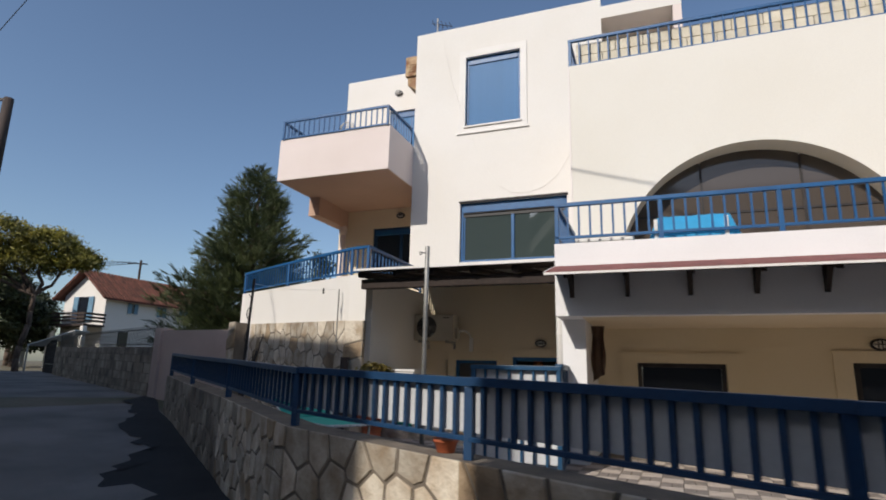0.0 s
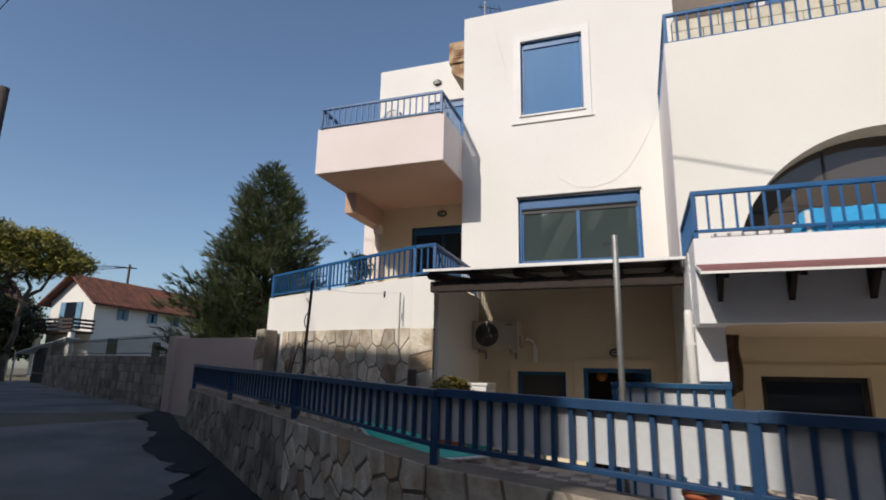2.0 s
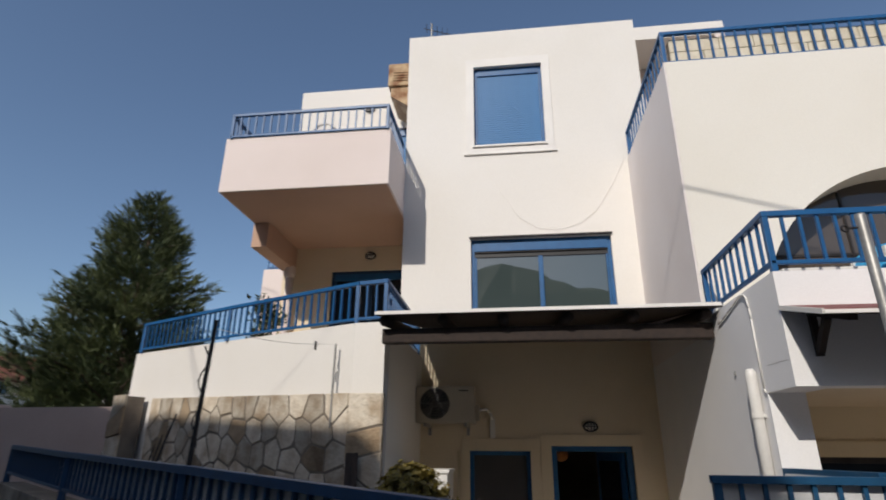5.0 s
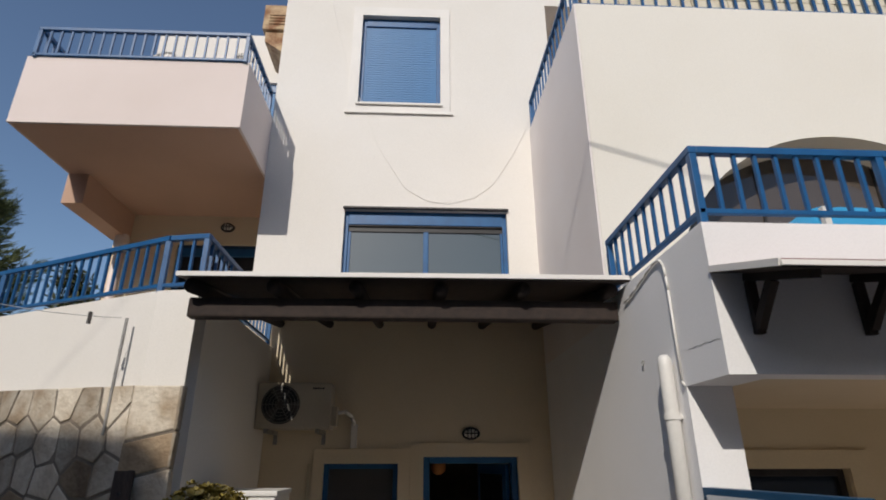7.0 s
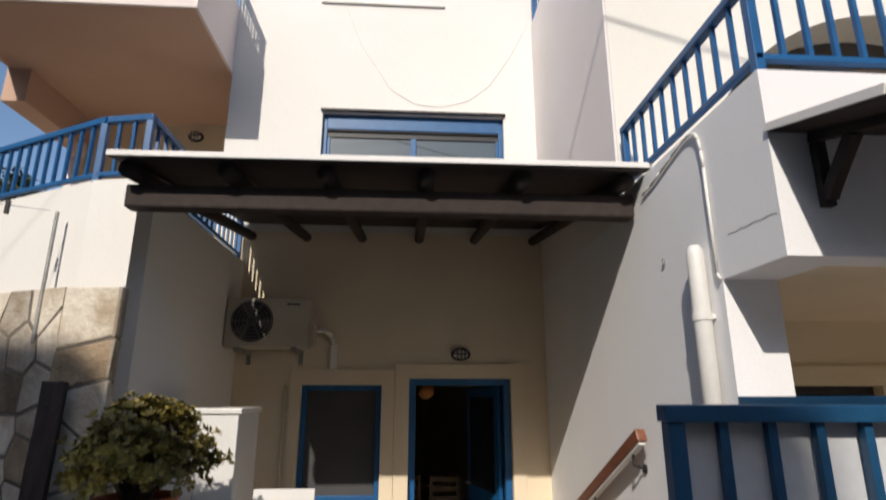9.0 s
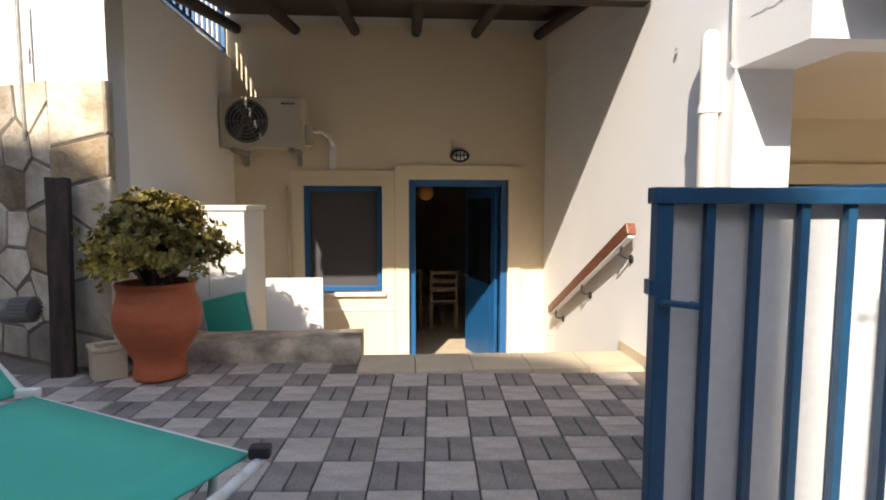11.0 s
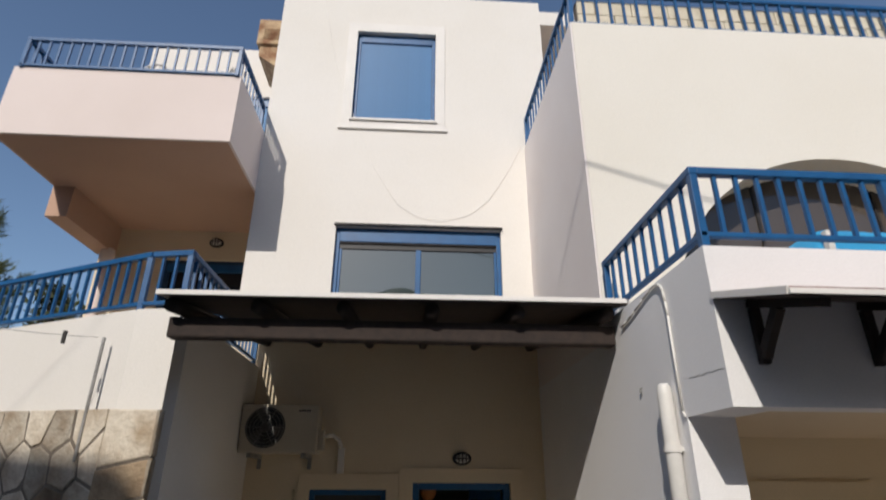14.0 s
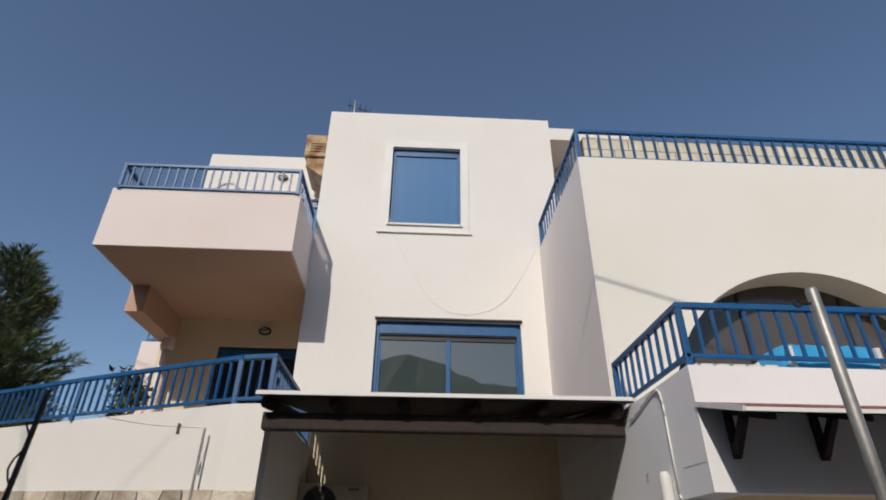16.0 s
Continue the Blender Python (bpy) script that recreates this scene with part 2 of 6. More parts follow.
def add_prism(bm, pts, z0, z1):
    """An upright slab over the plan pts; z0 and z1 may be numbers or lists."""
    lo = [bm.verts.new((x, y, z0 if not isinstance(z0, list) else z0[i])) for i, (x, y) in enumerate(pts)]
    hi = [bm.verts.new((x, y, z1 if not isinstance(z1, list) else z1[i])) for i, (x, y) in enumerate(pts)]
    n = len(pts)
    bm.faces.new(hi)
    bm.faces.new(lo[::-1])
    for i in range(n):
        bm.faces.new((lo[i], lo[(i + 1) % n], hi[(i + 1) % n], hi[i]))
    bmesh.ops.recalc_face_normals(bm, faces=bm.faces)


def add_lathe(bm, rings, cx, cy, seg=28):
    """A turned shape from rings of (radius, height)."""
    loops = [[bm.verts.new((cx + r * math.cos(a * math.tau / seg), cy + r * math.sin(a * math.tau / seg), z)) for a in range(seg)] for r, z in rings]
    for a, b in zip(loops, loops[1:]):
        for i in range(seg):
            bm.faces.new((a[i], a[(i + 1) % seg], b[(i + 1) % seg], b[i]))
    bm.faces.new(loops[0][::-1])
    bm.faces.new(loops[-1])


def add_wall(bm, x0, x1, z0, z1, y0, y1, holes=()):
    """A wall along x with thickness y0..y1 and holes (x0, x1, z0, z1) through it, as one closed skin."""
    xs = sorted({x0, x1, *[v for h in holes for v in h[:2] if x0 < v < x1]})
    zs = sorted({z0, z1, *[v for h in holes for v in h[2:] if z0 < v < z1]})
    nx, nz = len(xs) - 1, len(zs) - 1
    solid = {(i, k) for i in range(nx) for k in range(nz)
             if not any(h[0] <= (xs[i] + xs[i + 1]) / 2 <= h[1] and h[2] <= (zs[k] + zs[k + 1]) / 2 <= h[3] for h in holes)}
    verts = {}

    def vert(i, k, s):
        if (i, k, s) not in verts:
            verts[i, k, s] = bm.verts.new((xs[i], (y0, y1)[s], zs[k]))
        return verts[i, k, s]

    for i, k in solid:
        bm.faces.new([vert(*c, 0) for c in ((i, k), (i + 1, k), (i + 1, k + 1), (i, k + 1))])
        bm.faces.new([vert(*c, 1) for c in ((i, k), (i, k + 1), (i + 1, k + 1), (i + 1, k))])
        for (a, c), (p, q) in (((-1, 0), ((i, k + 1), (i, k))), ((1, 0), ((i + 1, k), (i + 1, k + 1))),
                               ((0, -1), ((i, k), (i + 1, k))), ((0, 1), ((i + 1, k + 1), (i, k + 1)))):
            if (i + a, k + c) not in solid:
                bm.faces.new((vert(*q, 0), vert(*p, 0), vert(*p, 1), vert(*q, 1)))
    bmesh.ops.recalc_face_normals(bm, faces=bm.faces)


def mesh_of(bm, name, mat, bevel=0.0, smooth=False):
    if bevel:
        bmesh.ops.bevel(bm, geom=bm.edges[:], offset=bevel, segments=2, affect="EDGES", profile=0.6)
    me = bpy.data.meshes.new(name)
    bm.to_mesh(me)
    bm.free()
    me.materials.append(mat)
    if smooth:
        me.polygons.foreach_set("use_smooth", [True] * len(me.polygons))
    return me


def part(name, bm, mat, parent=None, label="", bevel=0.0, smooth=False):
    ob = new(name, mesh_of(bm, name, mat, bevel, smooth))
    return join_to(ob, parent, label)


def join_to(ob, parent, label=""):
    if parent:
        ob.parent = parent
        if parent.type == "EMPTY":
            ob.matrix_parent_inverse = Matrix.Translation(parent.location).inverted()
    if label:
        ob["label"] = label
    return ob


def thing(name, at, label, category, group="", kind=""):
    ob = new(name)
    ob.location = at
    return tagged(ob, label, category, group, kind)


def structure(name, bm, mat, label, category, bevel=0.0, smooth=False):
    return tagged(part(name, bm, mat, None, "", bevel, smooth), label, category, "", "structure")


def box_part(name, dims, mat, parent, label="", bevel=0.0):
    bm = bmesh.new()
    add_box(bm, *dims)
    return part(name, bm, mat, parent, label, bevel)


def railing(label, pts, height, step, group, low=0.06, end_posts=True, rail=(0.05, 0.045), baluster=0.022, post=0.045, sheet=None, paint=BLUE):
    """A blue metal railing along pts, whose z is its foot."""
    pts = [Vector(p) for p in pts]
    ob = thing("railing", pts[0], label, "railing", group)
    one = None
    for i, (p, q) in enumerate(zip(pts, pts[1:])):
        for nm, lift, w, h in (("top_rail", height - rail[1] / 2, rail[0], rail[1]), ("bottom_rail", low, rail[0] * 0.7, 0.03)):
            bm = bmesh.new()
            half = (q - p).normalized() * (rail[0] / 2 if nm == "top_rail" else post / 2)
            first = p - half if i == 0 and end_posts else p + half
            add_bar(bm, first + Vector((0, 0, lift)), q + half + Vector((0, 0, lift)), w, h)
            part(nm, bm, paint, ob, bevel=0.004)
        n = max(2, round((q - p).length / (step if isinstance(step, float) else step[min(i, len(step) - 1)])))
        yaw = math.atan2((q - p).y, (q - p).x)
        for k in range(1, n):
            c = p.lerp(q, k / n)
            if one is None:
                bm = bmesh.new()
                add_box(bm, -baluster / 2, baluster / 2, -baluster / 2, baluster / 2, low, height - rail[1])
                one = mesh_of(bm, "baluster", paint)
            b = new("baluster", one)
            b.parent = ob
            b.location = c - pts[0]
            b.rotation_euler = (0, 0, yaw)
        ends = [p, q] if i == 0 and end_posts else [q]
        for c in ends:
            bm = bmesh.new()
            add_box(bm, c.x - post / 2, c.x + post / 2, c.y - post / 2, c.y + post / 2, c.z, c.z + height - rail[1])
            part("post", bm, paint, ob, bevel=0.004)
        if sheet:
            side = Vector((-(q - p).y, (q - p).x, 0)).normalized() * 0.035
            bm = bmesh.new()
            add_bar(bm, p + side + Vector((0, 0, (height + low) / 2)), q + side + Vector((0, 0, (height + low) / 2)), 0.012, height - low - 0.07)
            part("infill_sheet", bm, sheet, ob, "grey white sheet fixed behind the bars")
    return ob


# ---- ground ----
def ground_z(x, y):
    s = -0.82 * x + 0.57 * y
    return -0.47 + 0.067 * min(max(0.0, s - 7.0), 9.1) + 0.012 * max(0.0, s - 16.1)


F = 10.15           # the middle front's plane
LEFT, RIGHT = -4.26, -0.99
DOWN = -0.84        # floor of the sunken entrance


def build_ground():
    bm = bmesh.new()
    xs = [-900, -300, -120, -60, -40] + [-30 + i for i in range(0, 45)] + [20, 40, 100, 300, 900]
    ys = [-900, -300, -80, -40, -20] + [-12 + i for i in range(0, 40)] + [35, 50, 90, 200, 500, 900]
    rows = []
    for y in ys:
        rows.append([bm.verts.new((x, y, ground_z(max(x, -40), min(max(y, -20), 40)) - (2.5 if y > 7.9 and x > -8.2 and y < 30 and x < 12 else 0))) for x in xs])
    for a, b in zip(rows, rows[1:]):
        for i in range(len(xs) - 1):
            bm.faces.new((a[i], a[i + 1], b[i + 1], b[i]))
    structure("ground", bm, SOIL, "dry bare ground with dusty soil", "ground")


build_ground()

# the street, a sheet of asphalt in front of the garden wall
FENCE = [(-9.95, 9.50), (-7.59, 7.73), (-5.22, 5.955), (-2.9, 4.16), (-1.085, 3.41), (0.73, 2.66), (2.55, 1.91), (8.0, 1.3)]
FENCE_TOP = [1.225, 1.145, 1.075, 0.99, 0.96, 0.915, 0.90, 0.90]
FENCE_FOOT = [0.745, 0.66, 0.585, 0.50, 0.455, 0.415, 0.40, 0.40]


def build_road():
    bm = bmesh.new()
    near = [(30, 5.0), (8.0, 3.8), (1.4, 3.3), (-1.04, 3.3), (-4.6, 5.73), (-7.3, 7.56), (-10.05, 9.42), (-12.6, 11.3), (-21.5, 16.0), (-30, 20.5), (-60, 36)]
    far = [(30, -6.0), (8.0, -6.0), (1.4, -6.0), (-2.5, -6.0), (-8, -3.2), (-11, -0.5), (-14, 2.0), (-18, 5.4), (-26, 8.5), (-34, 13), (-64, 27)]
    cols = []
    for p, q in zip(near, far):
        col = []
        for k in range(9):
            x, y = p[0] + (q[0] - p[0]) * k / 8, p[1] + (q[1] - p[1]) * k / 8
            col.append(bm.verts.new((x, y, ground_z(max(x, -40), min(y, 40)) + 0.02)))
        cols.append(col)
    for a, b in zip(cols, cols[1:]):
        for k in range(8):
            bm.faces.new((a[k], b[k], b[k + 1], a[k + 1]))
    bmesh.ops.recalc_face_normals(bm, faces=bm.faces)
    structure("road", bm, ASPHALT, "grey worn asphalt street, sloping gently", "road")


build_road()


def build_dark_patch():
    """A strip of darker road colour with a ragged edge along the garden wall."""
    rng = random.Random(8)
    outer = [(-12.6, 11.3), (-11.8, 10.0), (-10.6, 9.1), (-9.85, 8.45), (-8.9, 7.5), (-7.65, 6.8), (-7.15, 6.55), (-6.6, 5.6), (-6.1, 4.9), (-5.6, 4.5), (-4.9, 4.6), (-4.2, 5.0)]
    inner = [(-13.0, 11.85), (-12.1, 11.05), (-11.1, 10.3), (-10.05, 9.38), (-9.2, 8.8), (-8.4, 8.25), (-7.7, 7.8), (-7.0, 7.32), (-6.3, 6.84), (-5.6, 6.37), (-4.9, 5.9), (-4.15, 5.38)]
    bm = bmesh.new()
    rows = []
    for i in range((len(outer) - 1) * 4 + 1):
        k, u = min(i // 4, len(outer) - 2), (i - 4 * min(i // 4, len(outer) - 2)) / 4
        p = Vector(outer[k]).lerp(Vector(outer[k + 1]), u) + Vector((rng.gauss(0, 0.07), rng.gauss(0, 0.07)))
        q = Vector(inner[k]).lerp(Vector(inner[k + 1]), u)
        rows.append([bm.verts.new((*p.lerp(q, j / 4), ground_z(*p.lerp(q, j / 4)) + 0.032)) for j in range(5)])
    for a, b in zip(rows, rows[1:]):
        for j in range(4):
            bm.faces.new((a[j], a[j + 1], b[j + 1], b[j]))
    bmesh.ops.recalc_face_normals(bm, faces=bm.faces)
    structure("road_patch", bm, PATCH, "darker patch on the road along the garden wall", "road")


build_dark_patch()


def build_terrace():
    bm = bmesh.new()
    add_prism(bm, FENCE + [(8, 8.05), (RIGHT + 0.27, 8.05), (RIGHT + 0.27, 7.52), (-2.77, 7.52), (-2.77, 7.82), (LEFT, 7.82), (LEFT - 0.1, 7.74), (-4.62, 7.8), (-9.3, 10.4)], -0.6, -0.03)
    structure("floor", bm, MORTAR, "grey mortar bed of the paved terrace", "floor")
    bm = bmesh.new()
    add_box(bm, LEFT - 0.2, RIGHT + 0.1, 7.9, F + 0.1, DOWN - 0.1, DOWN)
    structure("floor_sunken", bm, SLAB, "sand-coloured tiled floor of the sunken entrance", "floor")


build_terrace()


def clip(poly, px, py, nx, ny):
    """The part of a polygon on the inner side of a line."""
    out = []
    for k, a in enumerate(poly):
        b = poly[(k + 1) % len(poly)]
        da, db = (a[0] - px) * nx + (a[1] - py) * ny, (b[0] - px) * nx + (b[1] - py) * ny
        if da <= 0:
            out.append(a)
        if da * db < 0:
            t = da / (da - db)
            out.append((a[0] + (b[0] - a[0]) * t, a[1] + (b[1] - a[1]) * t))
    return out


def stone_faces(parent, p, q, z0, z1, cell, mat, thick=0.02, seed=1, joint=0.02):
    """Flat many-sided stones with narrow joints over an upright face from p to q, facing its right-hand side."""
    rng = random.Random(seed)
    p, q = Vector((*p, 0)), Vector((*q, 0))
    length = (q - p).length
    way = (q - p).normalized()
    out = Vector((way.y, -way.x, 0))
    high = ((z1[0] - z0[0]) + (z1[1] - z0[1])) / 2
    nu, nv = max(1, round(length / (cell * 1.05))), max(1, round(high / (cell * 0.9)))
    seeds = [((i + 0.5 + (0.5 if j % 2 else 0) * (nu > 1) - 0.25 * (nu > 1) + rng.uniform(-0.36, 0.36)) * length / nu, (j + 0.5 + rng.uniform(-0.34, 0.34)) * high / nv)
             for i in range(nu) for j in range(nv)]
    for k, (u, v) in enumerate(seeds):
        poly = [(0, 0), (length, 0), (length, high), (0, high)]
        for n, (a, b) in enumerate(seeds):
            if n == k or abs(a - u) > cell * 3.2 or abs(b - v) > cell * 2.6:
                continue
            l = math.hypot(a - u, b - v)
            nx, ny = (a - u) / l, (b - v) / l
            poly = clip(poly, (a + u) / 2 - nx * joint / 2, (b + v) / 2 - ny * joint / 2, nx, ny)
            if len(poly) < 3:
                break
        if len(poly) < 3:
            continue
        mu, mv = sum(t[0] for t in poly) / len(poly), sum(t[1] for t in poly) / len(poly)
        proud = thick * rng.uniform(0.55, 1.2)
        tilt, lean = rng.uniform(-0.035, 0.035), rng.uniform(-0.035, 0.035)
        bm = bmesh.new()
        rings = []
        for shrink, off in ((0.0, -0.012), (0.0, proud * 0.6), (0.05, proud)):
            ring = []
            for a, b in poly:
                a2, b2 = a + (mu - a) * shrink, b + (mv - b) * shrink
                s = a2 / length
                lo, hi = z0[0] + (z0[1] - z0[0]) * s, z1[0] + (z1[1] - z1[0]) * s
                lift = off + ((a2 - mu) * tilt + (b2 - mv) * lean if off > 0 else 0)
                w = p + way * a2 + out * lift
                ring.append(bm.verts.new((w.x, w.y, lo + (hi - lo) * b2 / high)))
            rings.append(ring)
        n = len(poly)
        for a, b in zip(rings, rings[1:]):
            for m in range(n):
                bm.faces.new((a[m], a[(m + 1) % n], b[(m + 1) % n], b[m]))
        bm.faces.new(rings[-1])
        part("stone", bm, BROWNSTONE if mat == STONE and rng.random() < 0.13 else mat, parent)


def build_garden_wall():
    """The low stone-clad wall that carries the street fence."""
    bm = bmesh.new()
    for i in range(len(FENCE) - 1):
        (ax, ay), (bx, by) = FENCE[i], FENCE[i + 1]
        d = Vector((bx - ax, by - ay, 0)).normalized()
        nrm = Vector((-d.y, d.x, 0))
        out, inn = nrm * 0.075, nrm * 0.21
        add_prism(bm, [(ax - out.x, ay - out.y), (bx - out.x, by - out.y), (bx + inn.x, by + inn.y), (ax + inn.x, ay + inn.y)],
                  -1.0, [FENCE_FOOT[i], FENCE_FOOT[i + 1], FENCE_FOOT[i + 1], FENCE_FOOT[i]])
    return structure("garden_wall", bm, MORTAR, "low garden wall faced with irregular flat stones", "wall")


garden_wall = build_garden_wall()


def build_fence():
    group = "street fence panels"
    for i in range(len(FENCE) - 1):
        a, b = FENCE[i], FENCE[i + 1]
        foot = (FENCE_FOOT[i], FENCE_FOOT[i + 1])
        railing("blue metal fence with white sheets behind its bars",
                [(a[0], a[1], foot[0]), (b[0], b[1], foot[1])], (FENCE_TOP[i] - FENCE_FOOT[i] + FENCE_TOP[i + 1] - FENCE_FOOT[i + 1]) / 2, 0.15 if i < 3 else 0.118, group, low=0.125,
                rail=(0.07, 0.055), baluster=0.027, post=0.055, sheet=SHEET, end_posts=i == 0, paint=FENCEBLUE)


build_fence()


# ---- the house: middle front ----
def build_house():
    bm = bmesh.new()
    holes = [(-3.565, -2.735, 0.07, 1.2), (-2.45, -1.38, DOWN, 1.27), (-3.52, -1.375, 3.1, 4.33), (-3.44, -2.26, 6.0, 7.6)]
    add_wall(bm, -4.61, -0.62, 2.85, 8.38, F, F + 0.3, holes)
    add_wall(bm, -0.62, 0.86, 2.85, 5.3, F, F + 0.3)
    add_wall(bm, -0.62, 0.86, 7.93, 8.2, F, F + 0.3)
    structure("wall_north", bm, WHITE, "white stucco house front with blue windows", "wall")
    bm = bmesh.new()
    add_wall(bm, -4.61, -0.62, DOWN - 0.1, 2.85, F, F + 0.3, holes)
    structure("wall_entrance", bm, LOWER, "pale cream stucco wall of the sunken entrance", "wall")
    bm = bmesh.new()
    add_box(bm, -4.61, -4.31, F + 0.3, 11.5, DOWN, 8.38)
    structure("wall_side", bm, WHITE, "white stucco side of the tall house block", "wall")
    bm = bmesh.new()
    add_box(bm, -0.62, 0.7, 11.0, 11.3, 5.3, 7.95)
    add_box(bm, 0.7, 0.855, F + 0.004, 11.3, 5.3, 7.96)
    structure("wall_recess", bm, PINK, "rose stucco wall of the roof terrace recess", "wall")
    bm = bmesh.new()
    add_box(bm, -4.6, -0.62, F + 0.02, 15, 8.2, 8.33)
    add_box(bm, -0.62, 0.85, F + 0.3, 15, 7.96, 8.18)
    structure("roof", bm, WHITE, "flat white house roof", "roof")
    # left back part with the balcony door
    bm = bmesh.new()
    add_wall(bm, -7.17, -4.61, 2.0, 4.95, 11.5, 11.8, [(-6.22, -4.75, 2.2, 4.33)])
    structure("wall_west_lower", bm, LOWER, "pale cream wall under the upper balcony", "wall")
    bm = bmesh.new()
    add_wall(bm, -7.17, -4.61, 4.95, 8.36, 11.5, 11.8, [(-5.9, -4.75, 5.1, 7.35)])
    structure("wall_west", bm, WHITE, "white stucco house wall behind the balconies", "wall")
    bm = bmesh.new()
    add_box(bm, -7.17, -6.9, 11.8, 15, 2.0, 8.36)
    structure("wall_end", bm, WHITE, "white stucco end wall of the house", "wall")


build_house()


def window_frame(name, x0, x1, z0, z1, y, label, shutter_to=None, panes=1, box=0.0, glassmat=GLASS, depth=0.07, category="window", paint=BLUE):
    """A framed window in the opening; box: height of the roller box at its head."""
    ob = thing(name, ((x0 + x1) / 2, y, z0), label, category, kind="structure")
    b = 0.055
    for nm, d in (("frame_side", (x0, x0 + b, y, y + depth, z0, z1)), ("frame_side", (x1 - b, x1, y, y + depth, z0, z1)),
                  ("frame_head", (x0 + b, x1 - b, y, y + depth, z1 - b, z1)), ("frame_foot", (x0 + b, x1 - b, y, y + depth, z0, z0 + b))):
        box_part(nm, d, paint, ob, bevel=0.006)
    top = z1 - b
    if box:
        box_part("roller_box", (x0 + b, x1 - b, y - 0.015, y + depth, top - box, top), BLUE, ob, "blue roller shutter box", 0.008)
        top -= box
        if box > 0.13:
            # Solid black bar; its colour stands for the shade inside the open slot.
            box_part("slot_shade", (x0 + b, x1 - b, y + 0.02, y + depth, top - 0.085, top - 0.018), BLACK, ob, "black bar for the shade in the slot under the roller box")
            box_part("slot_strip", (x0 + b, x1 - b, y - 0.004, y + depth, top - 0.017, top - 0.002), DARKMETAL, ob, "dark strip under the roller box", 0.002)
            box_part("flashing", (x0 - 0.02, x1 + 0.02, y - 0.1, y - 0.001, z1 + 0.004, z1 + 0.032), DARKMETAL, ob, "brown metal flashing over the window", 0.004)
            top -= 0.086
    w = (x1 - x0 - 2 * b) / panes
    for k in range(panes):
        a = x0 + b + k * w
        if k:
            box_part("mullion", (a - 0.03, a + 0.03, y + 0.005, y + depth - 0.01, z0 + b, top), paint, ob, bevel=0.005)
        box_part("pane", (a + 0.003, a + w - 0.003, y + 0.04, y + 0.046, z0 + b, top), glassmat, ob)
        if panes > 1 and shutter_to is None:
            for sx in (a + 0.004, a + w - 0.034):
                box_part("sash_stile", (sx, sx + 0.03, y + 0.022 - 0.012 * (k % 2), y + 0.039, z0 + b + 0.001, top - 0.001), paint, ob, bevel=0.003)
    if shutter_to is not None:
        n = int((top - shutter_to) / 0.042)
        bm = bmesh.new()
        add_box(bm, x0 + b, x1 - b, 0, 0.012, 0, 0.0385)
        bmesh.ops.translate(bm, verts=bm.verts, vec=(-(x0 + x1) / 2, 0, 0))
        one = mesh_of(bm, "slat", SHUTTER, 0.004)
        for k in range(n):
            s = new("slat", one)
            s.parent = ob
            s.location = (0, 0.012, top - 0.042 * (k + 1) - z0)
            s.rotation_euler = (radians(5), 0, 0)
    return ob


def build_trims():
    bm = bmesh.new()
    add_wall(bm, -3.68, -2.6, DOWN, 1.36, F - 0.022, F, [(-3.565, -2.735, 0.07, 1.2)])
    add_wall(bm, -2.597, -1.24, DOWN, 1.42, F - 0.025, F, [(-2.45, -1.38, DOWN, 1.27)])
    structure("trim_entrance", bm, LOWER, "raised pale surround of entrance door and window", "trim", 0.004)
    bm = bmesh.new()
    add_wall(bm, -3.58, -2.12, 5.86, 7.76, F - 0.02, F, [(-3.44, -2.26, 6.0, 7.6)])
    structure("trim_window", bm, TRIM, "raised white surround of the upper window", "trim", 0.004)
    for nm, d, lab in (("window_sill_1", (-3.47, -2.23, F - 0.05, F + 0.06, 5.965, 6.0), "thin white sill of the upper window"),
                       ("window_sill_2", (-3.62, -2.08, F - 0.032, F - 0.001, 5.83, 5.858), "white moulding below the upper window"),
                       ("window_sill_3", (-3.6, -2.7, F - 0.075, F + 0.06, 0.03, 0.07), "white sill of the entrance window"),
                       ("window_sill_4", (-3.4, -2.6, F - 0.04, F - 0.023, -0.13, -0.1), "white moulding below the entrance window"),
                       ("window_sill_5", (-3.52, -1.375, F - 0.03, F + 0.06, 3.07, 3.1), "white sill of the wide window")):
        bm = bmesh.new()
        add_box(bm, *d)
        structure(nm, bm, TRIM, lab, "sill", 0.005)


build_trims()
window_frame("window_1", -3.44, -2.26, 6.0, 7.6, F + 0.06, "blue framed window with lowered roller shutter", 6.05, 1, 0.1, DARKGLASS)
window_frame("window_2", -3.52, -1.375, 3.1, 4.33, F + 0.06, "wide blue sliding window with two glass panes", None, 2, 0.14)
window_frame("window_3", -3.565, -2.735, 0.07, 1.2, F + 0.06, "small blue window with grey fly screen", None, 1, 0.0, FLYSCREEN)
window_frame("window_4", -6.22, -4.75, 2.2, 4.33, 11.55, "dark balcony door in a dark blue frame", None, 2, 0.12, DARKGLASS, paint=FENCEBLUE)
window_frame("window_5", -5.9, -4.75, 5.0, 7.35, 11.55, "blue shuttered upper balcony door", 5.05, 2, 0.12, DARKGLASS)


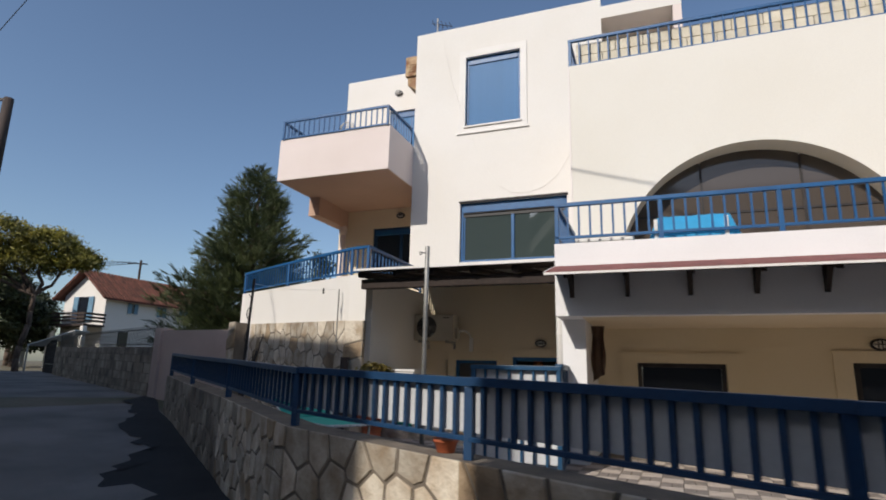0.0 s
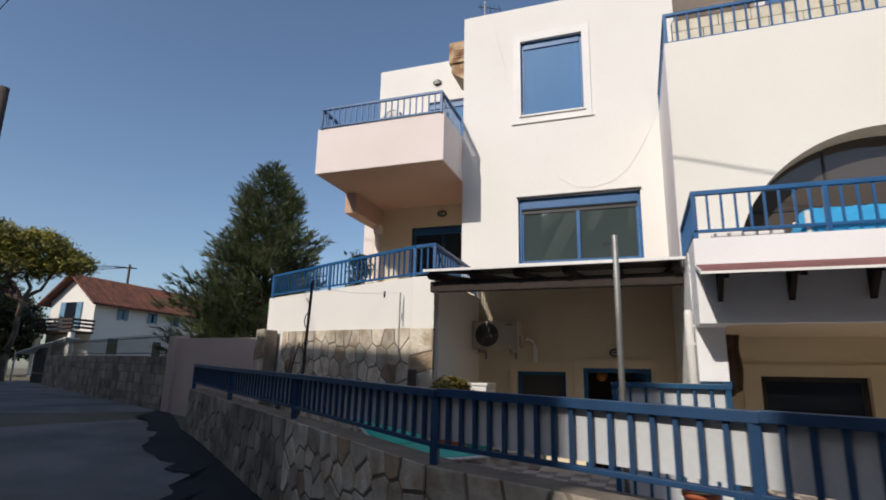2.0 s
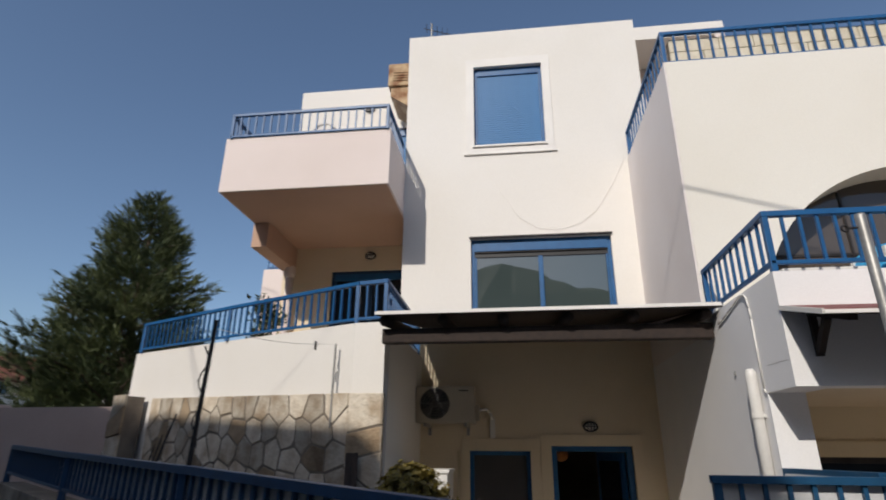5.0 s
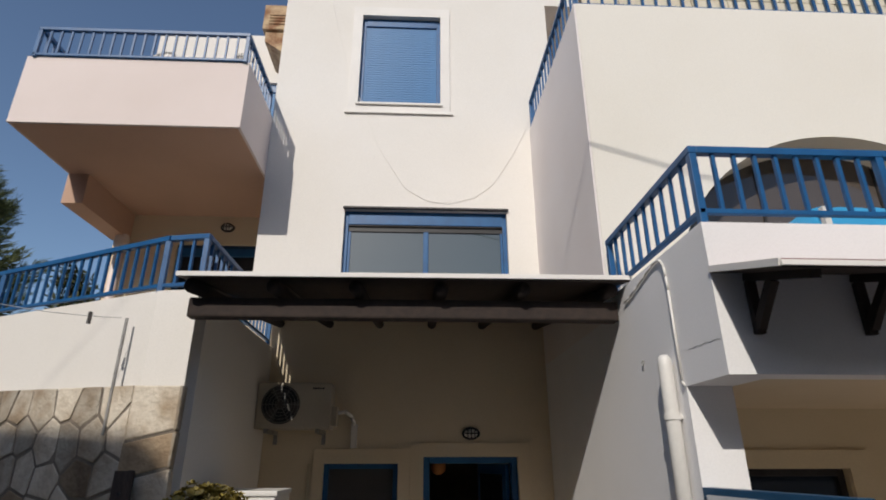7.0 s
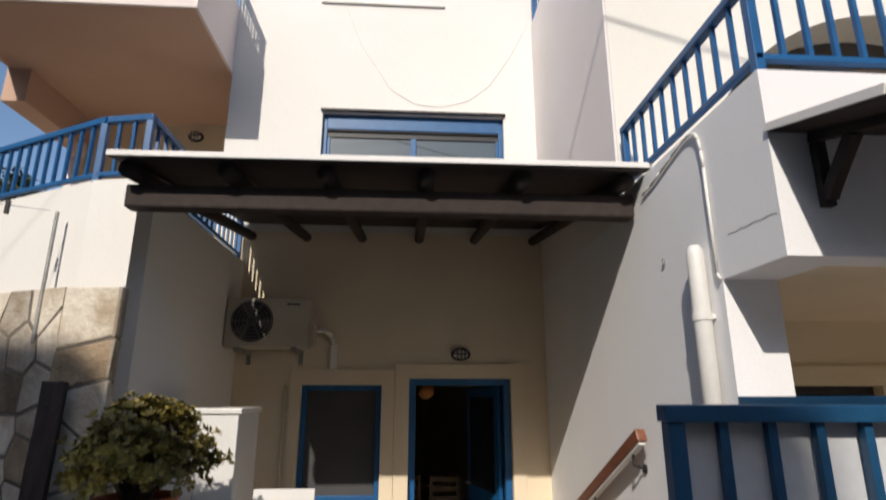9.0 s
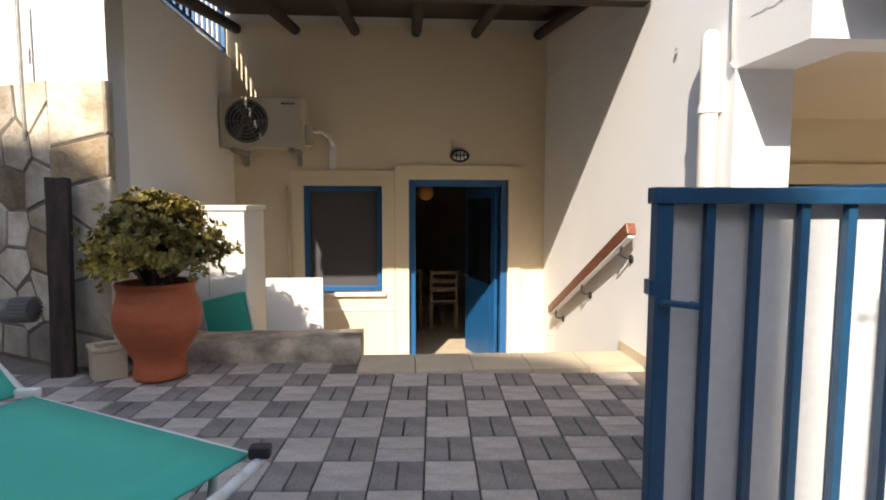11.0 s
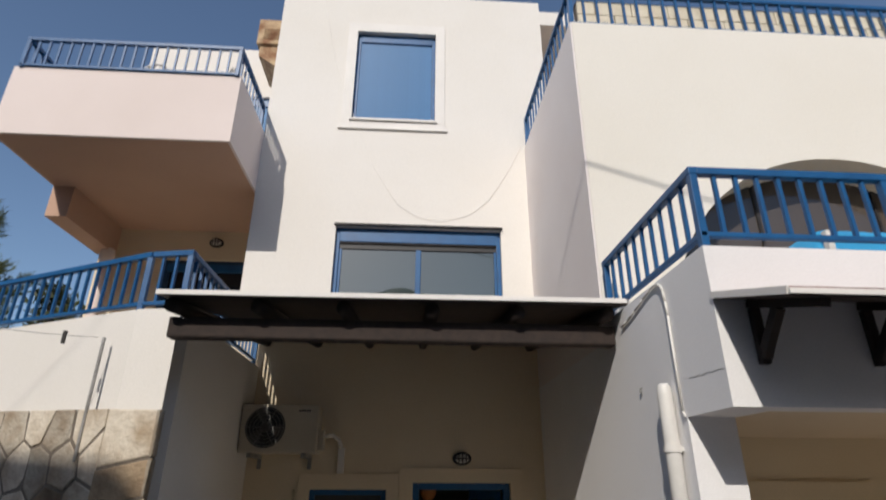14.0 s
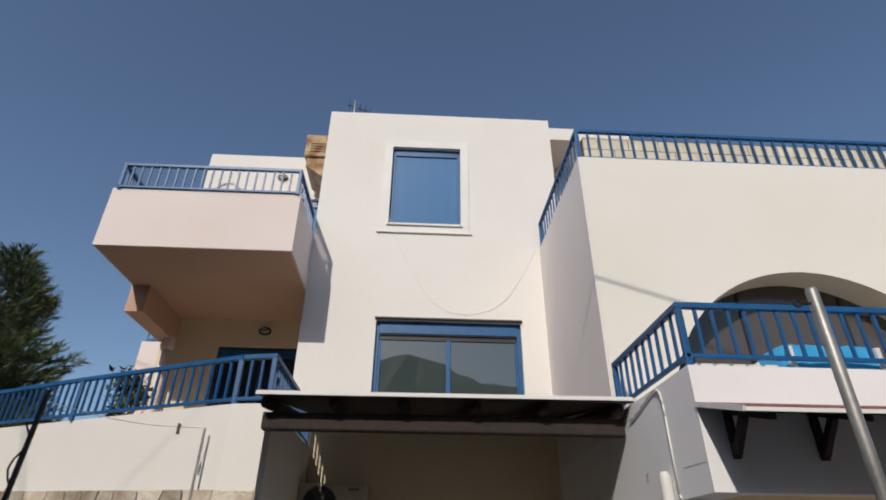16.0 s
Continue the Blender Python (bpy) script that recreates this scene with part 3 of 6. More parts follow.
# ---- right part: roof terrace, arch, lower balcony ----
def build_right():
    # arched front
    bm = bmesh.new()
    y0, y1 = 7.82, 8.24
    cx, cz, r = 1.38, 2.35, 1.74
    z0, z1, x0, x1 = 2.3, 5.62, RIGHT + 0.02, 9.0
    n = 40
    arc = [(cx - r * math.cos(math.pi * k / n), cz + r * math.sin(math.pi * k / n)) for k in range(n + 1)]
    for y, flip in ((y0, False), (y1, True)):
        for (ax, az), (bx, bz) in zip(arc, arc[1:]):
            f = bm.faces.new([bm.verts.new(v) for v in ((ax, y, az), (bx, y, bz), (bx, y, z1), (ax, y, z1))])
            if flip:
                f.normal_flip()
    for (ax, az), (bx, bz) in zip(arc, arc[1:]):
        bm.faces.new([bm.verts.new(v) for v in ((ax, y0, az), (ax, y1, az), (bx, y1, bz), (bx, y0, bz))])
    add_box(bm, x0, cx - r, y0, y1, z0, z1)
    add_box(bm, cx + r, x1, y0, y1, z0, z1)
    add_box(bm, cx - r, cx + r, y0 + 0.004, y1 - 0.004, z1 - 0.02, z1)
    bmesh.ops.remove_doubles(bm, verts=bm.verts, dist=0.0005)
    structure("wall_arch", bm, IVORY, "white stucco wall with a wide arched opening", "wall")
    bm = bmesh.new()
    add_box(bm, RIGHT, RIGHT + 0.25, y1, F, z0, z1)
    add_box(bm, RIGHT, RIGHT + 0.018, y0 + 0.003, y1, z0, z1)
    # Side wall takes the lightened rose, standing for stronger grazing sun.
    structure("wall_terrace_side", bm, LITROSE, "rose stucco side of the roof terrace, lightened for grazing sun", "wall")
    bm = bmesh.new()
    add_box(bm, RIGHT + 0.25, 9.0, y1, 11.0, 5.1, 5.3)
    structure("floor_roof_terrace", bm, SLAB, "tiled floor of the roof terrace", "floor")
    # glazing set back in the arch
    ob = thing("arch_glazing", (cx, 8.0, 2.3), "dark tinted glazing that fills the arch", "window", kind="structure")
    for k, (a, b) in enumerate(((-1.74, -0.62), (-0.6, 0.6), (0.62, 1.74))):
        bm = bmesh.new()
        edge = [(cx + a + (b - a) * n / 14, cz + math.sqrt(max(0.0, (r + 0.02) ** 2 - (a + (b - a) * n / 14) ** 2))) for n in range(15)]
        ring = [(edge[0][0], 2.3)] + edge + [(edge[-1][0], 2.3)]
        front = [bm.verts.new((x, 8.18, z)) for x, z in ring]
        back = [bm.verts.new((x, 8.2, z)) for x, z in ring]
        bm.faces.new(front)
        bm.faces.new(back[::-1])
        part("pane", bm, TINTED, ob)
    for x in (-0.61, 0.61):
        box_part("mullion", (cx + x - 0.014, cx + x + 0.014, 8.165, 8.18, 2.3, cz + 1.6), DARKMETAL, ob)
    box_part("transom", (cx - 1.45, cx + 1.45, 8.167, 8.18, 3.2, 3.23), DARKMETAL, ob)
    bm = bmesh.new()
    add_box(bm, cx - r - 0.6, cx + r + 0.6, 9.4, 9.5, 2.3, 5.1)
    structure("wall_loggia", bm, CREAM, "shaded cream back wall of the arched loggia", "wall")
    # the lower balcony
    bm = bmesh.new()
    add_box(bm, RIGHT, 9.0, 6.22, 6.38, 1.62, 2.45)
    slab = structure("balcony_lower", bm, CLEANWHITE, "white stucco front of the lower balcony", "balcony")
    box_part("soffit", (RIGHT + 0.27, 9.0, 6.38, 8.3, 1.62, 1.8), LOWER, slab, "cream underside")
    box_part("side_parapet", (RIGHT, RIGHT + 0.27, 6.38, 7.82, 1.62, 2.45), CLEANWHITE, slab)
    box_part("balcony_floor", (RIGHT + 0.272, 9.0, 6.38, 8.9, 2.12, 2.3), SLAB, slab)
    # wall between the sunken entrance and the neighbouring flat
    bm = bmesh.new()
    add_box(bm, RIGHT, RIGHT + 0.27, 6.68, F, DOWN - 0.1, 1.62)
    add_box(bm, RIGHT, RIGHT + 0.27, 7.82, F, 1.62, 2.3)
    structure("wall_east", bm, CLEANWHITE, "white stucco wall beside the entrance steps", "wall")
    bm = bmesh.new()
    add_wall(bm, RIGHT + 0.27, 9.0, -0.1, 1.62, 8.05, 8.3, [(-0.2, 0.88, -0.1, 1.16), (2.25, 4.4, -0.1, 1.2)])
    structure("wall_ground", bm, CREAM, "cream stucco ground floor wall under the balcony", "wall")
    window_frame("window_7", -0.2, 0.88, 0.0, 1.16, 8.1, "dark glazed door of the ground floor", None, 1, 0.0, DARKGLASS, paint=DARKMETAL)
    window_frame("window_8", 2.25, 4.4, 0.0, 1.2, 8.1, "dark sliding window of the ground floor", None, 2, 0.0, DARKGLASS, paint=DARKMETAL)
    for a, b, h in ((-0.2, 0.88, 1.16), (2.25, 4.4, 1.2)):
        bm = bmesh.new()
        add_box(bm, a - 0.2, b + 0.2, 8.02, 8.05, h + 0.004, h + 0.14)
        add_box(bm, a - 0.2, a - 0.004, 8.02, 8.05, 0, h + 0.004)
        add_box(bm, b + 0.004, b + 0.2, 8.02, 8.05, 0, h + 0.004)
        structure("trim", bm, CREAM, "raised cream surround of the window", "trim")


build_right()
TER = "roof terrace railings"
railing("blue metal railing round the roof terrace", [(RIGHT + 0.03, F - 0.06, 5.6), (RIGHT + 0.03, 7.85, 5.6), (3.2, 7.85, 5.6), (9.0, 7.85, 5.6)], 0.48, 0.145, TER, low=0.03)
railing("blue metal railing of the lower balcony", [(RIGHT + 0.03, 7.7, 2.44), (RIGHT + 0.03, 6.25, 2.44), (0.17, 6.25, 2.44), (1.31, 6.25, 2.44), (2.45, 6.25, 2.44), (3.59, 6.25, 2.44), (4.73, 6.25, 2.44), (5.87, 6.25, 2.44), (9.0, 6.25, 2.44)], 0.50, (0.145, 0.126), "balcony railings", low=0.085)


# ---- left part: upper balcony, lower terrace ----
def build_left():
    bm = bmesh.new()
    add_box(bm, -7.2, -4.61, 9.0, 11.5, 4.8, 5.1)
    box = structure("balcony_upper", bm, PINK, "pale rose stucco balcony with deep parapets", "balcony")
    for d in ((-7.2, -4.61, 9.0, 9.15, 5.1, 5.71), (-7.2, -7.05, 9.15, 11.5, 5.1, 5.71), (-4.76, -4.61, 9.15, F, 5.1, 5.71)):
        box_part("parapet", d, PINK, box)
    # Thin sheet below the slab, darker and more orange than the parapets.
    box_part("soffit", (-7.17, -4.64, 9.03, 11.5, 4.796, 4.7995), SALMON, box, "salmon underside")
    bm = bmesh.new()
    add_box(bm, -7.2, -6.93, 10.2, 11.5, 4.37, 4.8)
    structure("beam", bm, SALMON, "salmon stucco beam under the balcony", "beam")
    # lower terrace: angled front wall
    a, b, c = (LEFT, 7.76), (-4.62, 7.85), (-9.11, 10.52)
    bm = bmesh.new()
    add_prism(bm, [a, (LEFT - 0.2, 7.98), (-4.6, 8.05), (-9.0, 10.7), c, b], -0.6, [2.49, 2.49, 2.5, 2.67, 2.67, 2.5])
    structure("wall_terrace", bm, WHITE, "white stucco terrace wall above a stone base", "wall")
    bm = bmesh.new()
    add_box(bm, LEFT - 0.2, LEFT, 7.98, F, DOWN - 0.1, 2.49)
    structure("wall_courtyard", bm, WHITE, "white stucco wall of the sunken entrance", "wall")
    bm = bmesh.new()
    add_prism(bm, [(LEFT - 0.2, 7.98), (LEFT - 0.2, 11.5), (-9.0, 13.0), (-9.0, 10.7), (-4.6, 8.05)], 1.9, 2.1)
    structure("floor_terrace", bm, SLAB, "tiled floor of the raised side terrace", "floor")


build_left()
railing("blue metal railing of the upper balcony", [(-7.12, 11.4, 5.7), (-7.12, 8.99, 5.7), (-4.66, 8.99, 5.7), (-4.66, F - 0.05, 5.7)], 0.43, 0.125, "balcony railings", low=0.03)
railing("blue metal railing along the raised terrace", [(-8.95, 10.4, 2.66), (-6.8, 9.13, 2.58), (-4.62, 7.88, 2.49), (-4.28, 7.81, 2.49), (-4.3, F - 0.1, 2.49)], 0.49, 0.135, "terrace railings", low=0.06)


# ---- pergola ----
def build_pergola():
    ob = thing("pergola", (LEFT, 7.3, DOWN), "dark wooden pergola roof over the sunken entrance", "pergola")
    bm = bmesh.new()
    add_prism(bm, [(LEFT - 0.02, 7.36), (-0.96, 7.36), (RIGHT - 0.003, 7.7), (RIGHT - 0.003, F - 0.003), (LEFT + 0.003, F - 0.003), (LEFT + 0.003, 7.98)],
              [2.465, 2.465, 2.53, 2.93, 2.93, 2.56], [2.495, 2.495, 2.56, 2.96, 2.96, 2.59])
    part("roof_deck", bm, DARKWOOD, ob)
    bm = bmesh.new()
    add_bar(bm, (LEFT - 0.02, 7.35, 2.484), (-0.955, 7.35, 2.497), 0.012, 0.034)
    part("edge_strip", bm, TRIM, ob, "white metal drip edge")
    bm = bmesh.new()
    add_bar(bm, (LEFT + 0.01, 7.62, 2.295), (RIGHT - 0.01, 7.62, 2.295), 0.12, 0.15)
    part("front_beam", bm, DARKWOOD, ob, bevel=0.015)
    for x in (-4.2, -3.605, -3.0, -2.367, -1.748, -1.085):
        bm = bmesh.new()
        add_tube(bm, (x, 7.45, 2.425), (x, F - 0.003, 2.785), 0.055, 0.05, 12)
        part("rafter", bm, DARKWOOD, ob, smooth=True)
    for k in range(4):
        y = 8.1 + k * 0.5
        bm = bmesh.new()
        add_bar(bm, (LEFT + 0.02, y, 2.5 + (y - 7.35) * 0.158), (RIGHT - 0.02, y, 2.5 + (y - 7.35) * 0.158), 0.05, 0.03)
        part("batten", bm, DARKWOOD, ob)


build_pergola()


# ---- behind the camera: unseen plain blocks, added and shaped to cast the street's shade ----
def build_shade_blocks():
    edge = [(-5.52, -4.6, 9.2), (-6.9, -4.2, 9.3), (-7.75, -3.95, 9.55), (-8.2, -3.8, 9.95), (-11.3, -1.2, 9.7), (-14.3, 1.5, 9.2), (-18.3, 4.9, 9.0), (-26.3, 8.0, 9.3), (-36, 13.5, 9.3)]
    bm = bmesh.new()
    for k, ((ax, ay, az), (bx, by, bz)) in enumerate(zip(edge, edge[1:])):
        # The first block's back edge is raised to shade the gate.
        rise, back = (2.75, 0.6) if k == 0 else (1.75, 0.43)
        add_prism(bm, [(bx, by), (bx - 0.4, by - 4.4), (ax - back, ay - 4.4), (ax, ay)], -1.0, [bz, bz + 1.75, az + rise, az])
    structure("shade_block_south", bm, BLOCKTONE, "unseen stucco block added along the far side to shade the street", "wall")
    bm = bmesh.new()
    add_box(bm, -4.05, 40, -9, -6, -1, 8.0)
    structure("shade_block_southeast", bm, BLOCKTONE, "unseen stucco block added across the street for its shade", "wall")


build_shade_blocks()


# ---- right side: canopy, gate railing, small fittings ----
def build_canopy():
    ob = thing("canopy", (-0.9, 6.18, 2.0), "narrow maroon canopy on dark wooden brackets", "canopy")
    bm = bmesh.new()
    add_prism(bm, [(-1.0, 5.65), (9.0, 5.65), (9.0, 6.216), (-0.985, 6.216)], [1.985, 1.985, 2.15, 2.15], [2.005, 2.005, 2.17, 2.17])
    part("canopy_board", bm, DARKWOOD, ob)
    bm = bmesh.new()
    add_prism(bm, [(-1.0, 5.645), (9.0, 5.645), (9.0, 6.216), (-0.985, 6.216)], [2.007, 2.007, 2.172, 2.172], [2.025, 2.025, 2.188, 2.188])
    part("canopy_cover", bm, MAROON, ob, "maroon roofing felt")
    bm = bmesh.new()
    add_bar(bm, (-1.008, 5.638, 2.004), (9.0, 5.638, 2.008), 0.01, 0.024)
    part("edge_strip", bm, TRIM, ob, "white metal drip edge")
    bm = bmesh.new()
    add_bar(bm, (-1.008, 5.645, 2.008), (-0.995, 6.216, 2.172), 0.012, 0.034)
    part("edge_strip", bm, TRIM, ob, "white metal drip edge")
    for x in (-0.8, -0.21, 0.41, 1.02, 1.62, 2.25, 2.9, 3.6, 4.3, 5.0):
        bm = bmesh.new()
        add_bar(bm, (x, 5.72, 1.985), (x, 6.216, 2.128), 0.045, 0.04)
        add_bar(bm, (x, 6.197, 1.82), (x, 6.197, 2.10), 0.045, 0.036)
        for k in range(4):
            u, v = k / 4, (k + 1) / 4
            bend = 0.035 * math.sin(math.pi * u), 0.035 * math.sin(math.pi * v)
            add_bar(bm, (x, 6.185 - 0.17 * u + bend[0], 1.85 + 0.2 * u - bend[0]), (x, 6.185 - 0.17 * v + bend[1], 1.85 + 0.2 * v - bend[1]), 0.042, 0.05)
        part("bracket", bm, DARKWOOD, ob)


build_canopy()
gate = railing("blue metal gate railing with white sheets behind the bars", [(-1.775, 5.684, 0.0), (-0.88, 5.65, 0.0)], 1.062, 0.123, "courtyard railings",
               low=0.08, rail=(0.06, 0.044), baluster=0.024, post=0.045, sheet=SHEET, paint=GATEBLUE)
bm = bmesh.new()
add_tube(bm, (-1.79, 5.64, 0.76), (-1.69, 5.64, 0.748), 0.009)
add_tube(bm, (-1.69, 5.64, 0.748), (-1.69, 5.675, 0.748), 0.009)
part("latch_bolt", bm, GATEBLUE, gate)
box_part("latch_plate", (-1.812, -1.799, 5.665, 5.70, 0.775, 0.815), GATEBLUE, gate)
railing("blue metal side railing with white sheets behind the bars", [(-0.88, 5.70, 0.0), (-0.955, 6.64, 0.0)], 1.085, 0.134, "courtyard railings", low=0.08, rail=(0.075, 0.06), baluster=0.022, post=0.05, sheet=SHEET, paint=GATEBLUE)


def build_steps():
    bm = bmesh.new()
    add_box(bm, -2.77, RIGHT, 7.505, 7.86, -0.5, -0.012)
    floor_landing = structure("landing", bm, MORTAR, "edge of the landing above the entrance steps", "floor")
    for k in range(5):
        bm = bmesh.new()
        add_box(bm, -2.77 + k * 0.356 + 0.003, -2.77 + (k + 1) * 0.356 - 0.003, 7.5, 7.87, -0.02, 0.012)
        part("tile", bm, SLAB, floor_landing, "sand-coloured stone tile", 0.003)
    for k in range(4):
        bm = bmesh.new()
        z = -0.168 * (k + 1)
        add_box(bm, -2.75, RIGHT, 7.86 + 0.3 * k, 7.86 + 0.3 * (k + 1), DOWN, z)
        structure("step_%d" % (k + 1), bm, SLAB, "sand-coloured entrance step", "step", 0.006)
    bm = bmesh.new()
    add_box(bm, RIGHT - 0.018, RIGHT - 0.003, 7.2, 7.9, 0.012, 0.085)
    structure("baseboard", bm, SLAB, "sand-coloured tile skirting beside the steps", "baseboard", 0.003)
    bm = bmesh.new()
    add_box(bm, LEFT + 0.003, -2.773, 7.79, 8.12, DOWN, 0.128)
    bmesh.ops.subdivide_edges(bm, edges=bm.edges[:], cuts=9, use_grid_fill=True)
    rng = random.Random(4)
    for v in bm.verts:
        v.co += Vector((rng.uniform(-1, 1) * 0.004, rng.uniform(-1, 1) * 0.008, rng.uniform(-1, 1) * 0.008))
    structure("kerb", bm, CONCRETE, "stained old concrete kerb beside the steps", "kerb", smooth=True)


build_steps()


def build_handrail():
    ob = thing("handrail", (RIGHT - 0.07, 7.75, 0.0), "reddish wooden handrail on metal brackets on the wall", "handrail")
    p, q = Vector((RIGHT - 0.075, 7.61, 0.865)), Vector((RIGHT - 0.075, 9.5, -0.02))
    bm = bmesh.new()
    add_bar(bm, p, q, 0.06, 0.075)
    part("wooden_rail", bm, REDWOOD, ob, bevel=0.008)
    bm = bmesh.new()
    add_bar(bm, p + Vector((0, 0, -0.052)), q + Vector((0, 0, -0.052)), 0.04, 0.012)
    part("flat_bar", bm, PLASTIC, ob, "pale metal bar")
    for k in (0.08, 0.5, 0.9):
        c = p.lerp(q, k)
        bm = bmesh.new()
        add_tube(bm, c + Vector((0, 0, -0.05)), c + Vector((0, 0, -0.12)), 0.008)
        add_tube(bm, c + Vector((0, 0, -0.12)), Vector((RIGHT - 0.002, c.y, c.z - 0.14)), 0.008)
        add_tube(bm, Vector((RIGHT - 0.012, c.y, c.z - 0.14)), Vector((RIGHT - 0.001, c.y, c.z - 0.14)), 0.028)
        part("bracket", bm, DARKMETAL, ob)


build_handrail()


def polyline_tube(bm, pts, r, seg=8):
    for a, b in zip(pts, pts[1:]):
        add_tube(bm, a, b, r, None, seg)
        bmesh.ops.create_icosphere(bm, subdivisions=1, radius=r * 1.02, matrix=Matrix.Translation(Vector(b)))


def build_wall_fittings():
    ob = thing("drain_pipe", (RIGHT - 0.06, 6.76, 0.0), "white plastic drain pipe on the wall", "pipe")
    bm = bmesh.new()
    add_lathe(bm, [(0.043, 0.0), (0.043, 1.76), (0.038, 1.80), (0.024, 1.82)], RIGHT - 0.05, 6.81, 20)
    part("pipe", bm, PLASTIC, ob, smooth=True)
    for z in (1.46, 0.5):
        bm = bmesh.new()
        add_lathe(bm, [(0.049, z - 0.018), (0.049, z + 0.018)], RIGHT - 0.05, 6.81, 20)
        add_box(bm, RIGHT - 0.02, RIGHT - 0.001, 6.775, 6.805, z - 0.012, z + 0.012)
        part("clamp", bm, PLASTIC, ob)
    ob = thing("cable", (RIGHT - 0.012, 6.7, 1.6), "white cable fixed along the stucco wall", "cable")
    bm = bmesh.new()
    polyline_tube(bm, [(RIGHT - 0.012, y, z) for y, z in ((7.42, 2.32), (7.30, 2.335), (7.15, 2.365), (7.0, 2.40), (6.88, 2.425), (6.82, 2.43), (6.775, 2.422), (6.74, 2.40), (6.718, 2.36), (6.706, 2.29), (6.70, 2.2), (6.70, 1.65), (6.68, 1.625))], 0.008)
    part("cord", bm, PLASTIC, ob, smooth=True)
    ob = thing("wall_hook", (RIGHT - 0.02, 7.23, 1.84), "small metal hook ring on the white wall", "hook")
    bm = bmesh.new()
    polyline_tube(bm, [(RIGHT - 0.012, 7.23 + 0.013 * math.cos(k * math.tau / 12), 1.84 + 0.016 * math.sin(k * math.tau / 12)) for k in range(13)], 0.0028, 6)
    part("ring", bm, STEEL, ob)
    bm = bmesh.new()
    add_tube(bm, (RIGHT - 0.014, 7.23, 1.857), (RIGHT + 0.005, 7.23, 1.857), 0.004, None, 8)
    part("screw_eye", bm, STEEL, ob)
    # crack in the balcony face
    bm = bmesh.new()
    rng = random.Random(9)
    pts = [(RIGHT - 0.0005, 6.59 - 0.035 * k, 1.816 - 0.001 * k + rng.uniform(-0.006, 0.006)) for k in range(11)]
    for a, b in zip(pts, pts[1:]):
        add_bar(bm, a, b, 0.002, 0.0022)
    structure("crack", bm, GREYPLASTIC, "thin dark crack in the stucco", "crack")
    # cable hanging over the white front
    ob = thing("hanging_cable", (-4.0, F - 0.015, 8.2), "thin pale cable hanging over the white house front", "cable")
    bm = bmesh.new()
    ends = [(-4.02, 8.37), (-3.99, 8.15), (-3.75, 7.1), (-3.42, 6.07), (-3.1, 5.25), (-2.74, 4.66), (-2.45, 4.47), (-2.15, 4.43), (-1.8, 4.53), (-1.54, 4.74), (-1.25, 5.2), (-1.04, 5.63)]
    polyline_tube(bm, [(x, F - (0.028 if x < -3.2 and z < 7.8 else 0.007), z) for x, z in ends], 0.0028, 6)
    part("cord", bm, TRIM, ob)
    # plaster cable duct beside and over the entrance
    bm = bmesh.new()
    add_box(bm, -3.275, -3.205, F - 0.04, F - 0.001, 1.36, 1.62)
    structure("trim_duct", bm, TRIM, "white cable duct above the entrance window", "trim", 0.004)
    ob = thing("conduit", (-3.73, F - 0.02, 0.2), "pale conduit beside the entrance window", "pipe")
    bm = bmesh.new()
    add_tube(bm, (-3.72, F - 0.02, DOWN), (-3.72, F - 0.02, 1.2), 0.012)
    part("pipe", bm, CREAM, ob, smooth=True)


build_wall_fittings()


def bulkhead_lamp(x, y, z, label):
    """A black oval bulkhead lamp with a ribbed guard over frosted glass."""
    ob = thing("wall_lamp", (x, y, z), label, "lamp", "bulkhead lamps")
    for nm, sx, sz, y0, y1, mat in (("base", 0.105, 0.07, y - 0.03, y - 0.001, BLACK), ("lens", 0.078, 0.048, y - 0.075, y - 0.03, PLASTIC)):
        bm = bmesh.new()
        bmesh.ops.create_cone(bm, cap_ends=True, segments=24, radius1=1, radius2=1 if nm == "base" else 0.8, depth=1)
        bmesh.ops.transform(bm, verts=bm.verts, matrix=Matrix.Translation((x, (y0 + y1) / 2, z)) @ Matrix.Diagonal((sx, y1 - y0, sz, 1)) @ Matrix.Rotation(radians(90), 4, "X"))
        part(nm, bm, mat, ob, smooth=False)
    bm = bmesh.new()
    for k in (-0.04, 0, 0.04):
        add_bar(bm, (x + k, y - 0.082, z - 0.056), (x + k, y - 0.082, z + 0.056), 0.01, 0.01)
    add_bar(bm, (x - 0.08, y - 0.082, z), (x + 0.08, y - 0.082, z), 0.012, 0.012)
    for k in (-1, 1):
        add_bar(bm, (x, y - 0.082, z + 0.056 * k), (x, y - 0.02, z + 0.062 * k), 0.012, 0.012)
    part("guard", bm, BLACK, ob)


bulkhead_lamp(-1.91, F, 1.52, "black oval bulkhead lamp above the entrance door")
bulkhead_lamp(-5.49, 11.5, 4.6, "dark oval bulkhead lamp under the balcony")
bulkhead_lamp(-5.68, 11.5, 7.83, "dark oval bulkhead lamp above the upper balcony")
bulkhead_lamp(2.55, 8.05, 1.42, "dark oval bulkhead lamp under the lower balcony")


